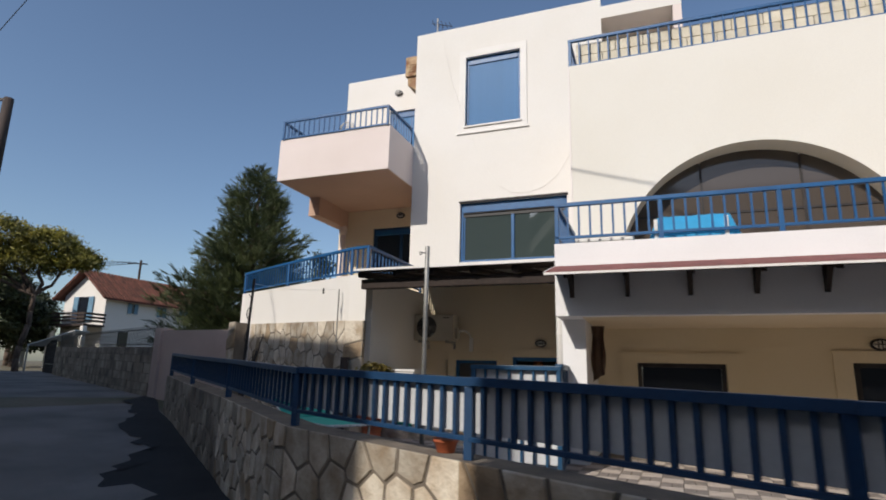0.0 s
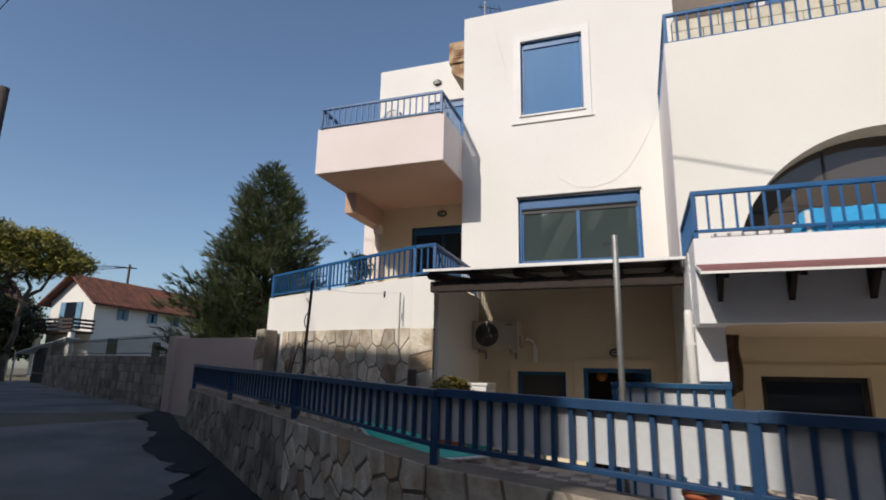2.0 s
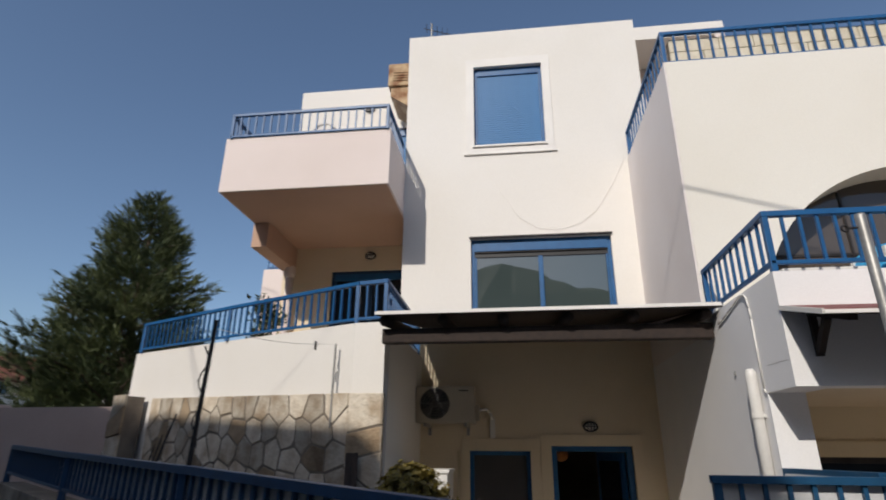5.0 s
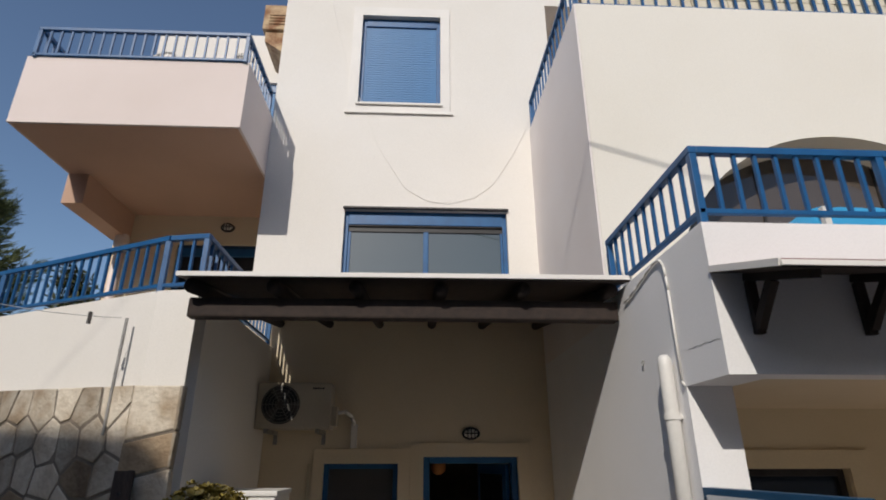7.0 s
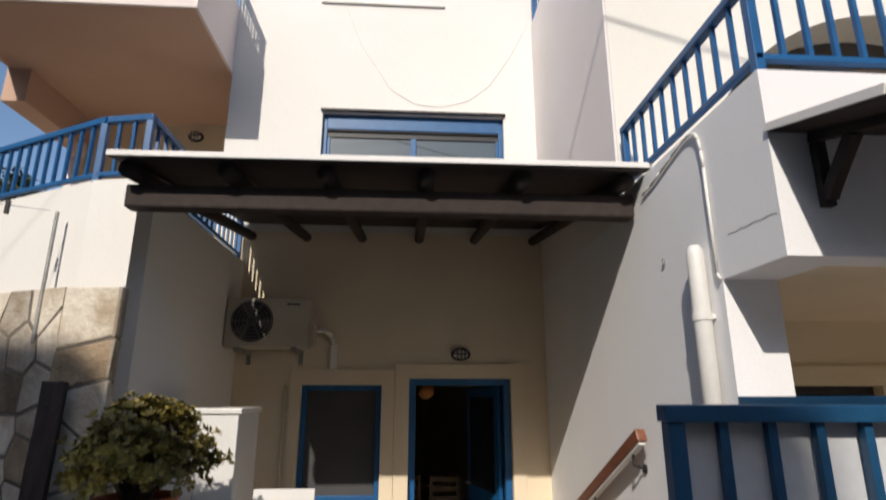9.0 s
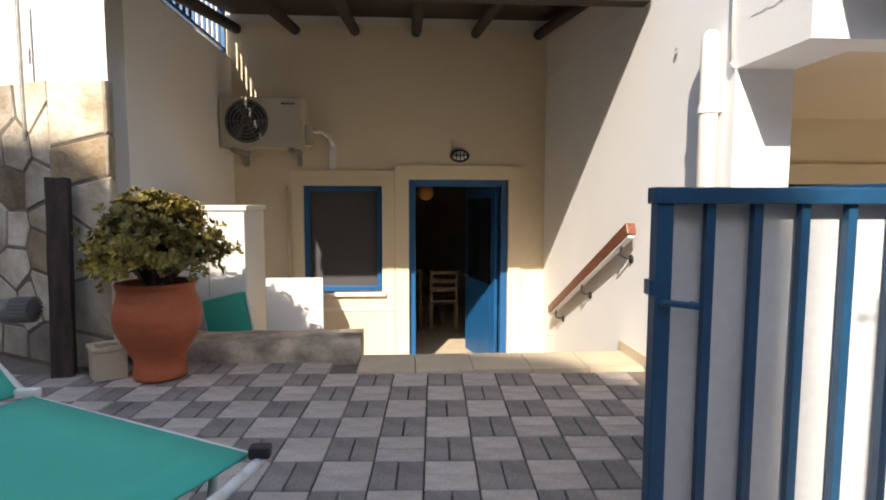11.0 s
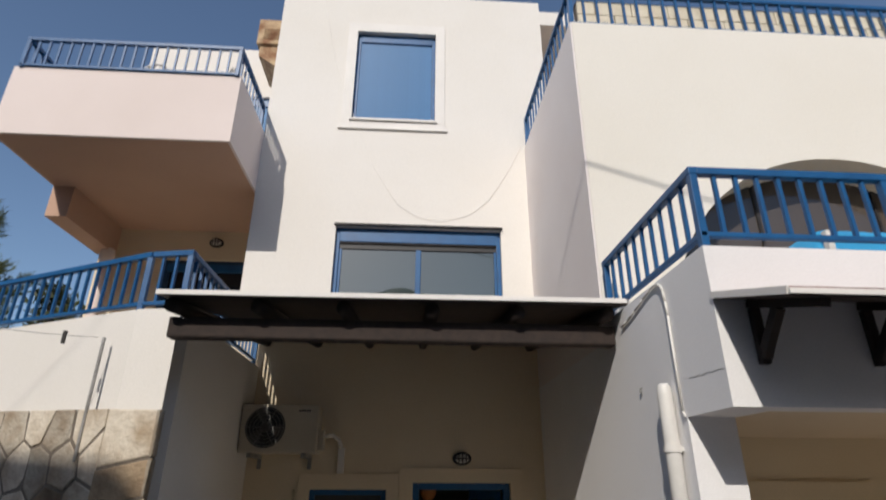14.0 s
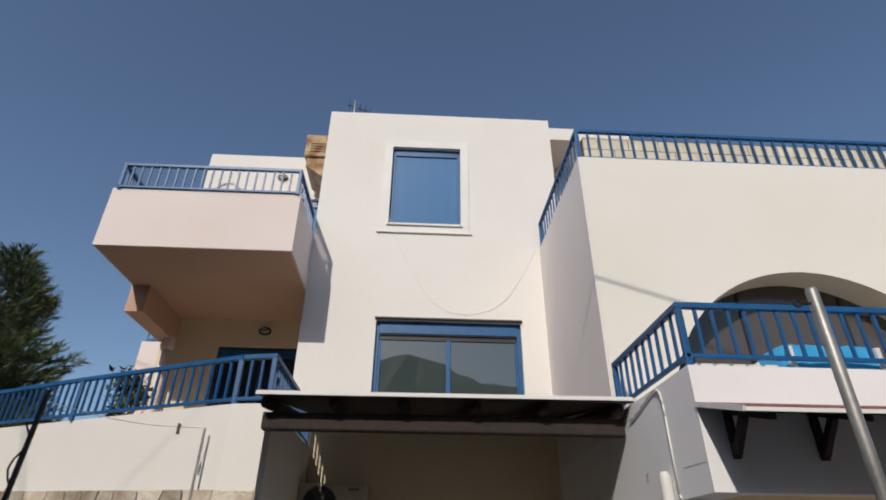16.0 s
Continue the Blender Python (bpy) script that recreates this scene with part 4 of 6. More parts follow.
def build_air_conditioner():
    ob = thing("air_conditioner", (-3.87, 9.9, 1.5), "beige outdoor air conditioner on wall brackets", "air conditioner")
    x0, x1, y0, y1, z0, z1 = -4.25, -3.46, 9.70, 10.0, 1.545, 2.025
    box_part("housing", (x0, x1, y0, y1, z0, z1), BEIGE, ob, bevel=0.012)
    bm = bmesh.new()
    c = Vector((-3.995, y0 - 0.004, 1.795))
    add_tube(bm, c, c + Vector((0, 0.012, 0)), 0.205, None, 32)
    part("fan_opening", bm, FANGREY, ob, "dark round fan opening", 0)
    bm = bmesh.new()
    for r in (0.05, 0.085, 0.12, 0.155, 0.19):
        pts = [c + Vector((r * math.cos(a * math.tau / 28), -0.012, r * math.sin(a * math.tau / 28))) for a in range(29)]
        for a, b in zip(pts, pts[1:]):
            add_bar(bm, a, b, 0.004, 0.004)
    for a in range(6):
        d = Vector((math.cos(a * math.pi / 3), 0, math.sin(a * math.pi / 3)))
        add_bar(bm, c + d * 0.03 + Vector((0, -0.012, 0)), c + d * 0.2 + Vector((0, -0.012, 0)), 0.006, 0.005)
    part("grille", bm, GREYPLASTIC, ob, "grey wire grille")
    for k in range(3):
        bm = bmesh.new()
        for j in range(6):
            a0, a1 = k * math.tau / 3 + j * 0.22, k * math.tau / 3 + (j + 1) * 0.22
            vs = [c + Vector((r * math.cos(a), -0.003 - 0.004 * q, r * math.sin(a))) for r, a, q in ((0.045, a0, j / 6), (0.185, a0 + 0.2, j / 6), (0.185, a1 + 0.2, (j + 1) / 6), (0.045, a1, (j + 1) / 6))]
            bm.faces.new([bm.verts.new(v) for v in vs])
        part("fan_blade", bm, BLACK, ob)
    bm = bmesh.new()
    for k in range(5):
        add_box(bm, -3.665 + k * 0.026, -3.645 + k * 0.026, y0 - 0.002, y0 + 0.002, 1.955, 1.975)
    part("badge", bm, BLACK, ob, "dark illegible badge")
    box_part("valve_cover", (x1 + 0.001, x1 + 0.06, 9.78, 9.92, 1.58, 1.78), BEIGE, ob, bevel=0.008)
    for x in (-4.12, -3.58):
        bm = bmesh.new()
        add_box(bm, x - 0.02, x + 0.02, 9.66, F - 0.001, 1.50, 1.545)
        add_box(bm, x - 0.02, x + 0.02, F - 0.03, F - 0.001, 1.40, 1.50)
        part("bracket", bm, STEEL, ob, bevel=0.004)
    bm = bmesh.new()
    polyline_tube(bm, [(-3.40, 9.86, 1.72), (-3.33, 9.95, 1.74), (-3.27, 10.05, 1.70), (-3.24, 10.1, 1.62)], 0.02)
    part("pipe_bundle", bm, PLASTIC, ob, "white wrapped pipes", smooth=True)


build_air_conditioner()


def build_rusty_unit():
    ob = thing("old_air_conditioner", (-4.85, 11.0, 7.2), "old rust-stained air conditioner on the house side", "air conditioner")
    box_part("housing", (-5.1, -4.63, 10.6, 11.45, 7.7, 8.2), RUST, ob, bevel=0.02)
    bm = bmesh.new()
    for z in (7.8, 7.86, 7.92, 7.98):
        add_box(bm, -5.115, -5.1, 10.68, 11.1, z, z + 0.025)
        add_box(bm, -5.0, -4.72, 10.585, 10.6, z, z + 0.025)
    part("louvre", bm, RUST, ob)
    bm = bmesh.new()
    add_prism(bm, [(-5.05, 10.65), (-4.62, 10.65), (-4.62, 11.4), (-5.05, 11.4)], [7.5, 7.2, 7.2, 7.5], 7.69)
    part("bracket", bm, RUST, ob, "brown rusted support")


build_rusty_unit()


def build_antenna():
    ob = thing("antenna", (-4.25, 10.45, 8.33), "small roof antenna on a thin mast", "antenna")
    bm = bmesh.new()
    add_tube(bm, (-4.25, 10.45, 8.33), (-4.25, 10.45, 8.95), 0.018)
    part("mast", bm, STEEL, ob)
    bm = bmesh.new()
    add_tube(bm, (-4.4, 10.45, 8.85), (-3.9, 10.5, 8.7), 0.008)
    for k in range(5):
        c = Vector((-4.35 + k * 0.1, 10.455 + k * 0.01, 8.835 - k * 0.03))
        add_tube(bm, c + Vector((0.02, -0.14, 0)), c + Vector((-0.02, 0.14, 0.03)), 0.005)
    add_tube(bm, (-4.15, 10.45, 8.33), (-4.15, 10.5, 8.78), 0.006)
    part("boom", bm, DARKMETAL, ob)


build_antenna()


# ---- entrance door and what shows inside ----
def build_door():
    ob = thing("door_1", (-1.9, F + 0.1, DOWN), "open blue entrance door in a blue frame", "door", kind="structure")
    for d in ((-2.45, -2.38, F + 0.05, F + 0.16, DOWN, 1.27), (-1.45, -1.38, F + 0.05, F + 0.16, DOWN, 1.27), (-2.38, -1.45, F + 0.05, F + 0.16, 1.2, 1.27)):
        box_part("door_frame", d, BLUE, ob, bevel=0.006)
    turn = Matrix.Translation((-1.46, F + 0.18, 0)) @ Matrix.Rotation(radians(15), 4, "Z")
    w = 0.9
    bm = bmesh.new()
    add_box(bm, -0.04, 0.0, 0, w, DOWN + 0.01, 1.19, turn)
    leaf = part("door_leaf", bm, BLUE, ob, bevel=0.004)
    for z0, z1, nm, mat in ((DOWN + 0.12, -0.05, "door_panel", BLUE), (0.1, 1.08, "door_pane", DARKGLASS)):
        bm = bmesh.new()
        add_box(bm, -0.048, -0.041, 0.1, w - 0.1, z0, z1, turn)
        part(nm, bm, mat, leaf, "dark glass pane" if mat == DARKGLASS else "", bevel=0.003)
    bm = bmesh.new()
    a = turn @ Vector((-0.045, w - 0.07, 0.12))
    b = turn @ Vector((-0.09, w - 0.07, 0.12))
    add_tube(bm, a, b, 0.01)
    add_tube(bm, b, turn @ Vector((-0.09, w - 0.18, 0.12)), 0.01)
    part("door_handle", bm, STEEL, leaf, "steel lever handle")


build_door()


def build_room():
    bm = bmesh.new()
    add_box(bm, -4.2, -0.6, F + 0.3, 14.2, DOWN - 0.1, DOWN - 0.002)
    structure("floor_room", bm, SLAB, "tiled floor of the room behind the door", "floor")
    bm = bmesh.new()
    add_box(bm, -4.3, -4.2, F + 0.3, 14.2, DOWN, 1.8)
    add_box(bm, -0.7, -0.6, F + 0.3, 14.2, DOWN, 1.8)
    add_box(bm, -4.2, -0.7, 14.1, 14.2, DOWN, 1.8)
    structure("wall_room", bm, SHADEROOM, "walls of the room behind the door, coloured dark for indoor shade", "wall")
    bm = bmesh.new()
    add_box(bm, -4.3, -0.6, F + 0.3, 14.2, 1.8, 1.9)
    structure("ceiling", bm, SHADEROOM, "ceiling of the room behind the door, coloured dark for indoor shade", "ceiling")
    ob = thing("pendant_lamp", (-2.23, 11.5, 1.16), "round orange paper lamp hanging in the room", "lamp")
    bm = bmesh.new()
    bmesh.ops.create_uvsphere(bm, u_segments=20, v_segments=14, radius=0.105, matrix=Matrix.Translation((-2.23, 11.5, 1.16)))
    part("shade", bm, PAPER, ob, smooth=True)
    bm = bmesh.new()
    add_tube(bm, (-2.23, 11.5, 1.26), (-2.23, 11.5, 1.8), 0.004)
    part("cord", bm, BLACK, ob)
    ob = thing("dining_table", (-2.4, 12.9, DOWN), "wooden table in the dim room", "table")
    box_part("tabletop", (-2.9, -1.9, 12.5, 13.3, DOWN + 0.71, DOWN + 0.74), ROOMWOOD, ob, bevel=0.006)
    for x in (-2.85, -1.95):
        for y in (12.55, 13.25):
            box_part("leg", (x - 0.025, x + 0.025, y - 0.025, y + 0.025, DOWN, DOWN + 0.71), ROOMWOOD, ob)
    chair = thing("dining_chair", (-1.95, 12.25, DOWN), "wooden chair at the table in the dim room", "chair", "chairs at the table")
    x, y = -1.95, 12.25
    box_part("seat", (x - 0.2, x + 0.2, y - 0.2, y + 0.2, DOWN + 0.44, DOWN + 0.47), ROOMWOOD, chair, bevel=0.006)
    for sx in (-0.18, 0.18):
        box_part("leg", (x + sx - 0.018, x + sx + 0.018, y + 0.16, y + 0.196, DOWN, DOWN + 0.44), ROOMWOOD, chair)
        box_part("leg", (x + sx - 0.018, x + sx + 0.018, y - 0.196, y - 0.16, DOWN, DOWN + 0.9), ROOMWOOD, chair)
    for z in (0.6, 0.72, 0.84):
        box_part("back_slat", (x - 0.16, x + 0.16, y - 0.188, y - 0.168, DOWN + z, DOWN + z + 0.05), ROOMWOOD, chair)
    copy_thing(chair, pose(-2.4, 12.4, DOWN, 0, 0, -18))


PAPER = material("orange_paper", (0.62, 0.26, 0.09), 0.8, scale=5, amount=0.06, grain=40, bump=0.1)
ROOMWOOD = material("pale_brown_wood", (0.21, 0.15, 0.10), 0.6, scale=4, amount=0.15, grain=40, bump=0.15, stretch=(6, 1, 1))
build_room()


# ---- courtyard things ----
def leaf_cloud(bm, points, size, rng, flat=0.5, thin=0.45):
    """Small bent leaves at the points, each a folded pair of triangles."""
    for p in points:
        d = Vector((rng.gauss(0, 1), rng.gauss(0, 1), rng.gauss(0, flat))).normalized()
        s = d.cross(Vector((rng.gauss(0, 0.3), rng.gauss(0, 0.3), 1))).normalized()
        l = size * rng.uniform(0.6, 1.3)
        up = d.cross(s) * l * 0.15
        a, b = bm.verts.new(p - d * l * 0.5), bm.verts.new(p + d * l * 0.5)
        c, e = bm.verts.new(p + s * l * thin * 0.5 + up), bm.verts.new(p - s * l * thin * 0.5 + up)
        bm.faces.new((a, c, b))
        bm.faces.new((a, b, e))


def build_potted_shrub():
    x, y = -3.915, 7.52
    ob = thing("potted_shrub", (x, y, 0), "yellow-green shrub in a big terracotta pot", "plant")
    bm = bmesh.new()
    shape = [(0.0, 0.158), (0.04, 0.16), (0.09, 0.152), (0.13, 0.155), (0.19, 0.185), (0.26, 0.225), (0.33, 0.252), (0.40, 0.262), (0.46, 0.255), (0.52, 0.235), (0.56, 0.222), (0.585, 0.222)]
    rings = [(0.145, 0.0)]
    for k in range(48):
        z = 0.008 + 0.577 * k / 47
        n = max(i for i, (h, r) in enumerate(shape[:-1]) if h <= z)
        (h0, r0), (h1, r1) = shape[n], shape[n + 1]
        u = (z - h0) / (h1 - h0)
        u = u * u * (3 - 2 * u) * 0.4 + u * 0.6
        rings.append((r0 + (r1 - r0) * u + (0.0016 if k % 2 and 0.25 < z < 0.5 else 0), z))
    rings += [(0.228, 0.59), (0.238, 0.6), (0.238, 0.615), (0.228, 0.62), (0.205, 0.615), (0.195, 0.58), (0.19, 0.54)]
    add_lathe(bm, rings, x, y, 40)
    part("pot", bm, TERRACOTTA, ob, smooth=True)
    bm = bmesh.new()
    add_lathe(bm, [(0.192, 0.55), (0.192, 0.575), (0.05, 0.59)], x, y, 20)
    part("soil", bm, SOIL, ob)
    rng = random.Random(21)
    bm = bmesh.new()
    tips = []
    for k in range(150):
        a = k * 2.4 + rng.uniform(-0.3, 0.3)
        u = (k + rng.random()) / 150
        r = math.sqrt(u)
        droop = 0.42 * r ** 2.4 * rng.uniform(0.75, 1.15)
        lump = 1 + 0.13 * math.sin(a * 3 + 0.7) + 0.06 * math.sin(a * 7)
        tips.append(Vector((x + 0.385 * r * lump * math.cos(a), y + 0.40 * r * lump * math.sin(a), 1.13 - droop + rng.uniform(-0.05, 0.035))))
    for k in range(60):
        a, r, h = rng.uniform(0, math.tau), 0.36 * math.sqrt(rng.random()), rng.random()
        tips.append(Vector((x + r * math.cos(a), y + r * math.sin(a), 0.72 + 0.3 * h * (1 - r))))
    for k, tip in enumerate(tips):
        root = Vector((x + rng.uniform(-0.05, 0.05), y + rng.uniform(-0.05, 0.05), 0.57))
        mid = root.lerp(tip, 0.55) + Vector((rng.uniform(-0.03, 0.03), rng.uniform(-0.03, 0.03), 0.07))
        if k % 3 == 0:
            add_tube(bm, root, mid, 0.012, 0.007, 5)
        add_tube(bm, mid, tip, 0.006, 0.003, 5)
    part("branchwork", bm, BARK, ob)
    bm = bmesh.new()
    for tip in tips:
        for _ in range(rng.randint(4, 6)):
            heart = tip + Vector((rng.gauss(0, 0.034), rng.gauss(0, 0.034), rng.gauss(0, 0.026)))
            axis = (heart - Vector((x, y, 0.72)) + Vector((rng.gauss(0, 0.12), rng.gauss(0, 0.12), 0.12))).normalized()
            side = axis.orthogonal().normalized()
            other = axis.cross(side)
            for j in range(8):
                a = j * 2.4 + rng.uniform(-0.3, 0.3)
                d = ((side * math.cos(a) + other * math.sin(a)) * rng.uniform(0.7, 1.1) + axis * rng.uniform(0.25, 0.9)).normalized()
                l = rng.uniform(0.032, 0.052)
                w = d.cross(axis).normalized() * l * 0.23
                fold = axis * l * 0.06
                ring = [heart + d * l * 0.1, heart + d * l * 0.6 + w + fold, heart + d * l * 0.9 + w * 0.8 + fold, heart + d * l, heart + d * l * 0.9 - w * 0.8 + fold, heart + d * l * 0.6 - w + fold]
                vs = [bm.verts.new(p) for p in ring]
                bm.faces.new((vs[0], vs[1], vs[2], vs[3]))
                bm.faces.new((vs[0], vs[3], vs[4], vs[5]))
    part("crown", bm, SHRUB, ob, "dense yellow-green leaves in rosettes")
    ob.scale = (0.91, 0.91, 0.91)


build_potted_shrub()


def build_courtyard_things():
    # small square planter
    ob = thing("small_planter", (-4.21, 7.52, 0), "small empty sand-coloured square planter on the pavers", "planter")
    bm = bmesh.new()
    turn = Matrix.Translation((-4.21, 7.52, 0)) @ Matrix.Rotation(radians(38), 4, "Z")
    for d in ((-0.085, 0.085, -0.085, -0.06, 0, 0.17), (-0.085, 0.085, 0.06, 0.085, 0, 0.17), (-0.085, -0.06, -0.06, 0.06, 0, 0.17), (0.06, 0.085, -0.06, 0.06, 0, 0.17), (-0.06, 0.06, -0.06, 0.06, 0, 0.03)):
        add_box(bm, *d, turn)
    part("body", bm, SLAB, ob, bevel=0.006)
    bm = bmesh.new()
    for d in ((-0.095, 0.095, -0.095, -0.06, 0.171, 0.195), (-0.095, 0.095, 0.06, 0.095, 0.171, 0.195), (-0.095, -0.06, -0.06, 0.06, 0.171, 0.195), (0.06, 0.095, -0.06, 0.06, 0.171, 0.195)):
        add_box(bm, *d, turn)
    part("rim", bm, SLAB, ob, bevel=0.006)
    # weathered post leaning on the stones
    ob = thing("wooden_post", (-4.5, 7.57, 0), "dark weathered wooden post leaning on the stone wall", "post")
    bm = bmesh.new()
    add_bar(bm, (-4.485, 7.56, 0.0), (-4.515, 7.65, 1.16), 0.115, 0.09)
    bmesh.ops.subdivide_edges(bm, edges=bm.edges[:], cuts=4, use_grid_fill=True)
    rng = random.Random(3)
    for v in bm.verts:
        v.co += Vector([rng.uniform(-0.004, 0.004) for _ in range(3)])
    part("timber", bm, POSTWOOD, ob, smooth=False)
    bm = bmesh.new()
    for z, y in ((1.02, 7.591), (0.62, 7.56)):
        add_tube(bm, (-4.505, y, z), (-4.505, y + 0.01, z), 0.012)
    part("bolt_hole", bm, BLACK, ob)
    # grey fitting on the stone wall
    ob = thing("vent_pipe", (-4.75, 7.55, 0.42), "grey plastic pipe end with slotted cap", "pipe")
    bm = bmesh.new()
    add_tube(bm, (-5.1, 7.66, 0.37), (-4.78, 7.61, 0.385), 0.07, None, 20)
    part("pipe", bm, GREYPLASTIC, ob, smooth=True)
    bm = bmesh.new()
    add_tube(bm, (-4.78, 7.61, 0.385), (-4.66, 7.6, 0.39), 0.062, None, 16)
    cap = part("cap", bm, GREYPLASTIC, ob, smooth=True)
    for k in range(18):
        a = k * math.tau / 18
        d = Vector((0, math.cos(a), math.sin(a))) * 0.069
        bm = bmesh.new()
        add_bar(bm, Vector((-4.78, 7.61, 0.385)) + d, Vector((-4.655, 7.6, 0.39)) + d, 0.014, 0.014)
        part("rib", bm, GREYPLASTIC, cap)
    # tall cabinet
    ob = thing("storage_cabinet", (-3.87, 8.65, DOWN), "tall white plastic storage cabinet in the sunken corner", "cabinet")
    x0, x1, y0, y1 = -4.2, -3.66, 8.4, 8.95
    box_part("body", (x0, x1, y0 + 0.02, y1, DOWN, 0.96), PLASTIC, ob, bevel=0.01)
    box_part("top", (x0 - 0.015, x1 + 0.015, y0 - 0.005, y1 + 0.01, 0.961, 1.0), PLASTIC, ob, bevel=0.008)
    for a, b in ((x0 + 0.005, (x0 + x1) / 2 - 0.004), ((x0 + x1) / 2 + 0.004, x1 - 0.005)):
        d = box_part("cabinet_door", (a, b, y0, y0 + 0.018, DOWN + 0.05, 0.95), PLASTIC, ob, bevel=0.004)
        box_part("handle", ((b - 0.03) if a < -3.95 else (a + 0.015), (b - 0.015) if a < -3.95 else (a + 0.03), y0 - 0.015, y0 - 0.001, 0.0, 0.12), PLASTIC, d, bevel=0.003)
    # white board
    ob = thing("white_board", (-3.35, 9.0, DOWN), "white board standing beside the cabinet", "board")
    bm = bmesh.new()
    add_box(bm, -3.57, -3.13, 8.6, 8.63, DOWN, 0.43)
    part("panel", bm, TRIM, ob, bevel=0.004)
    # folded lounger behind the pot
    ob = thing("folded_lounger", (-3.75, 8.25, DOWN), "folded green fabric lounger leaning on the cabinet", "lounger")
    turn = Matrix.Translation((-3.72, 8.22, 0)) @ Matrix.Rotation(radians(-14), 4, "Y") @ Matrix.Rotation(radians(-12), 4, "X")
    for k, dy in enumerate((0.0, 0.05)):
        bm = bmesh.new()
        add_box(bm, -0.15, 0.15, dy, dy + 0.015, DOWN + 0.04, 0.36, turn)
        part("fabric", bm, GREEN, ob, bevel=0.004)
    for sx in (-0.165, 0.165):
        bm = bmesh.new()
        add_tube(bm, turn @ Vector((sx, 0.02, DOWN)), turn @ Vector((sx, 0.02, 0.3)), 0.012)
        part("tube", bm, PLASTIC, ob, "white metal tube")
    # steel pole with an eye bolt
    ob = thing("steel_pole", (-1.665, 4.04, 0.0), "grey steel pole with an eye bolt at its top", "pole")
    bm = bmesh.new()
    add_lathe(bm, [(0.018, -0.05), (0.018, 1.975), (0.015, 1.983)], -1.665, 4.04, 16)
    part("tube", bm, STEEL, ob, smooth=True)
    bm = bmesh.new()
    add_tube(bm, (-1.715, 4.04, 1.93), (-1.675, 4.04, 1.932), 0.004)
    pts = [Vector((-1.725 + 0.011 * math.cos(a * math.tau / 14), 4.04, 1.93 + 0.011 * math.sin(a * math.tau / 14))) for a in range(15)]
    polyline_tube(bm, pts, 0.004, 6)
    part("eye_bolt", bm, DARKMETAL, ob)


build_courtyard_things()


def build_ledge_pot():
    x, y, z = -1.31, 3.61, 0.461
    ob = thing("flower_pot", (x, y, z), "small terracotta pot on the garden wall ledge", "pot")
    bm = bmesh.new()
    add_lathe(bm, [(0.055, z), (0.06, z + 0.004), (0.078, z + 0.065), (0.088, z + 0.068), (0.09, z + 0.09), (0.08, z + 0.092), (0.074, z + 0.065)], x, y, 24)
    part("pot", bm, TERRACOTTA, ob, smooth=True)
    bm = bmesh.new()
    add_lathe(bm, [(0.074, z + 0.06), (0.074, z + 0.075), (0.02, z + 0.08)], x, y, 16)
    part("soil", bm, SOIL, ob)


build_ledge_pot()


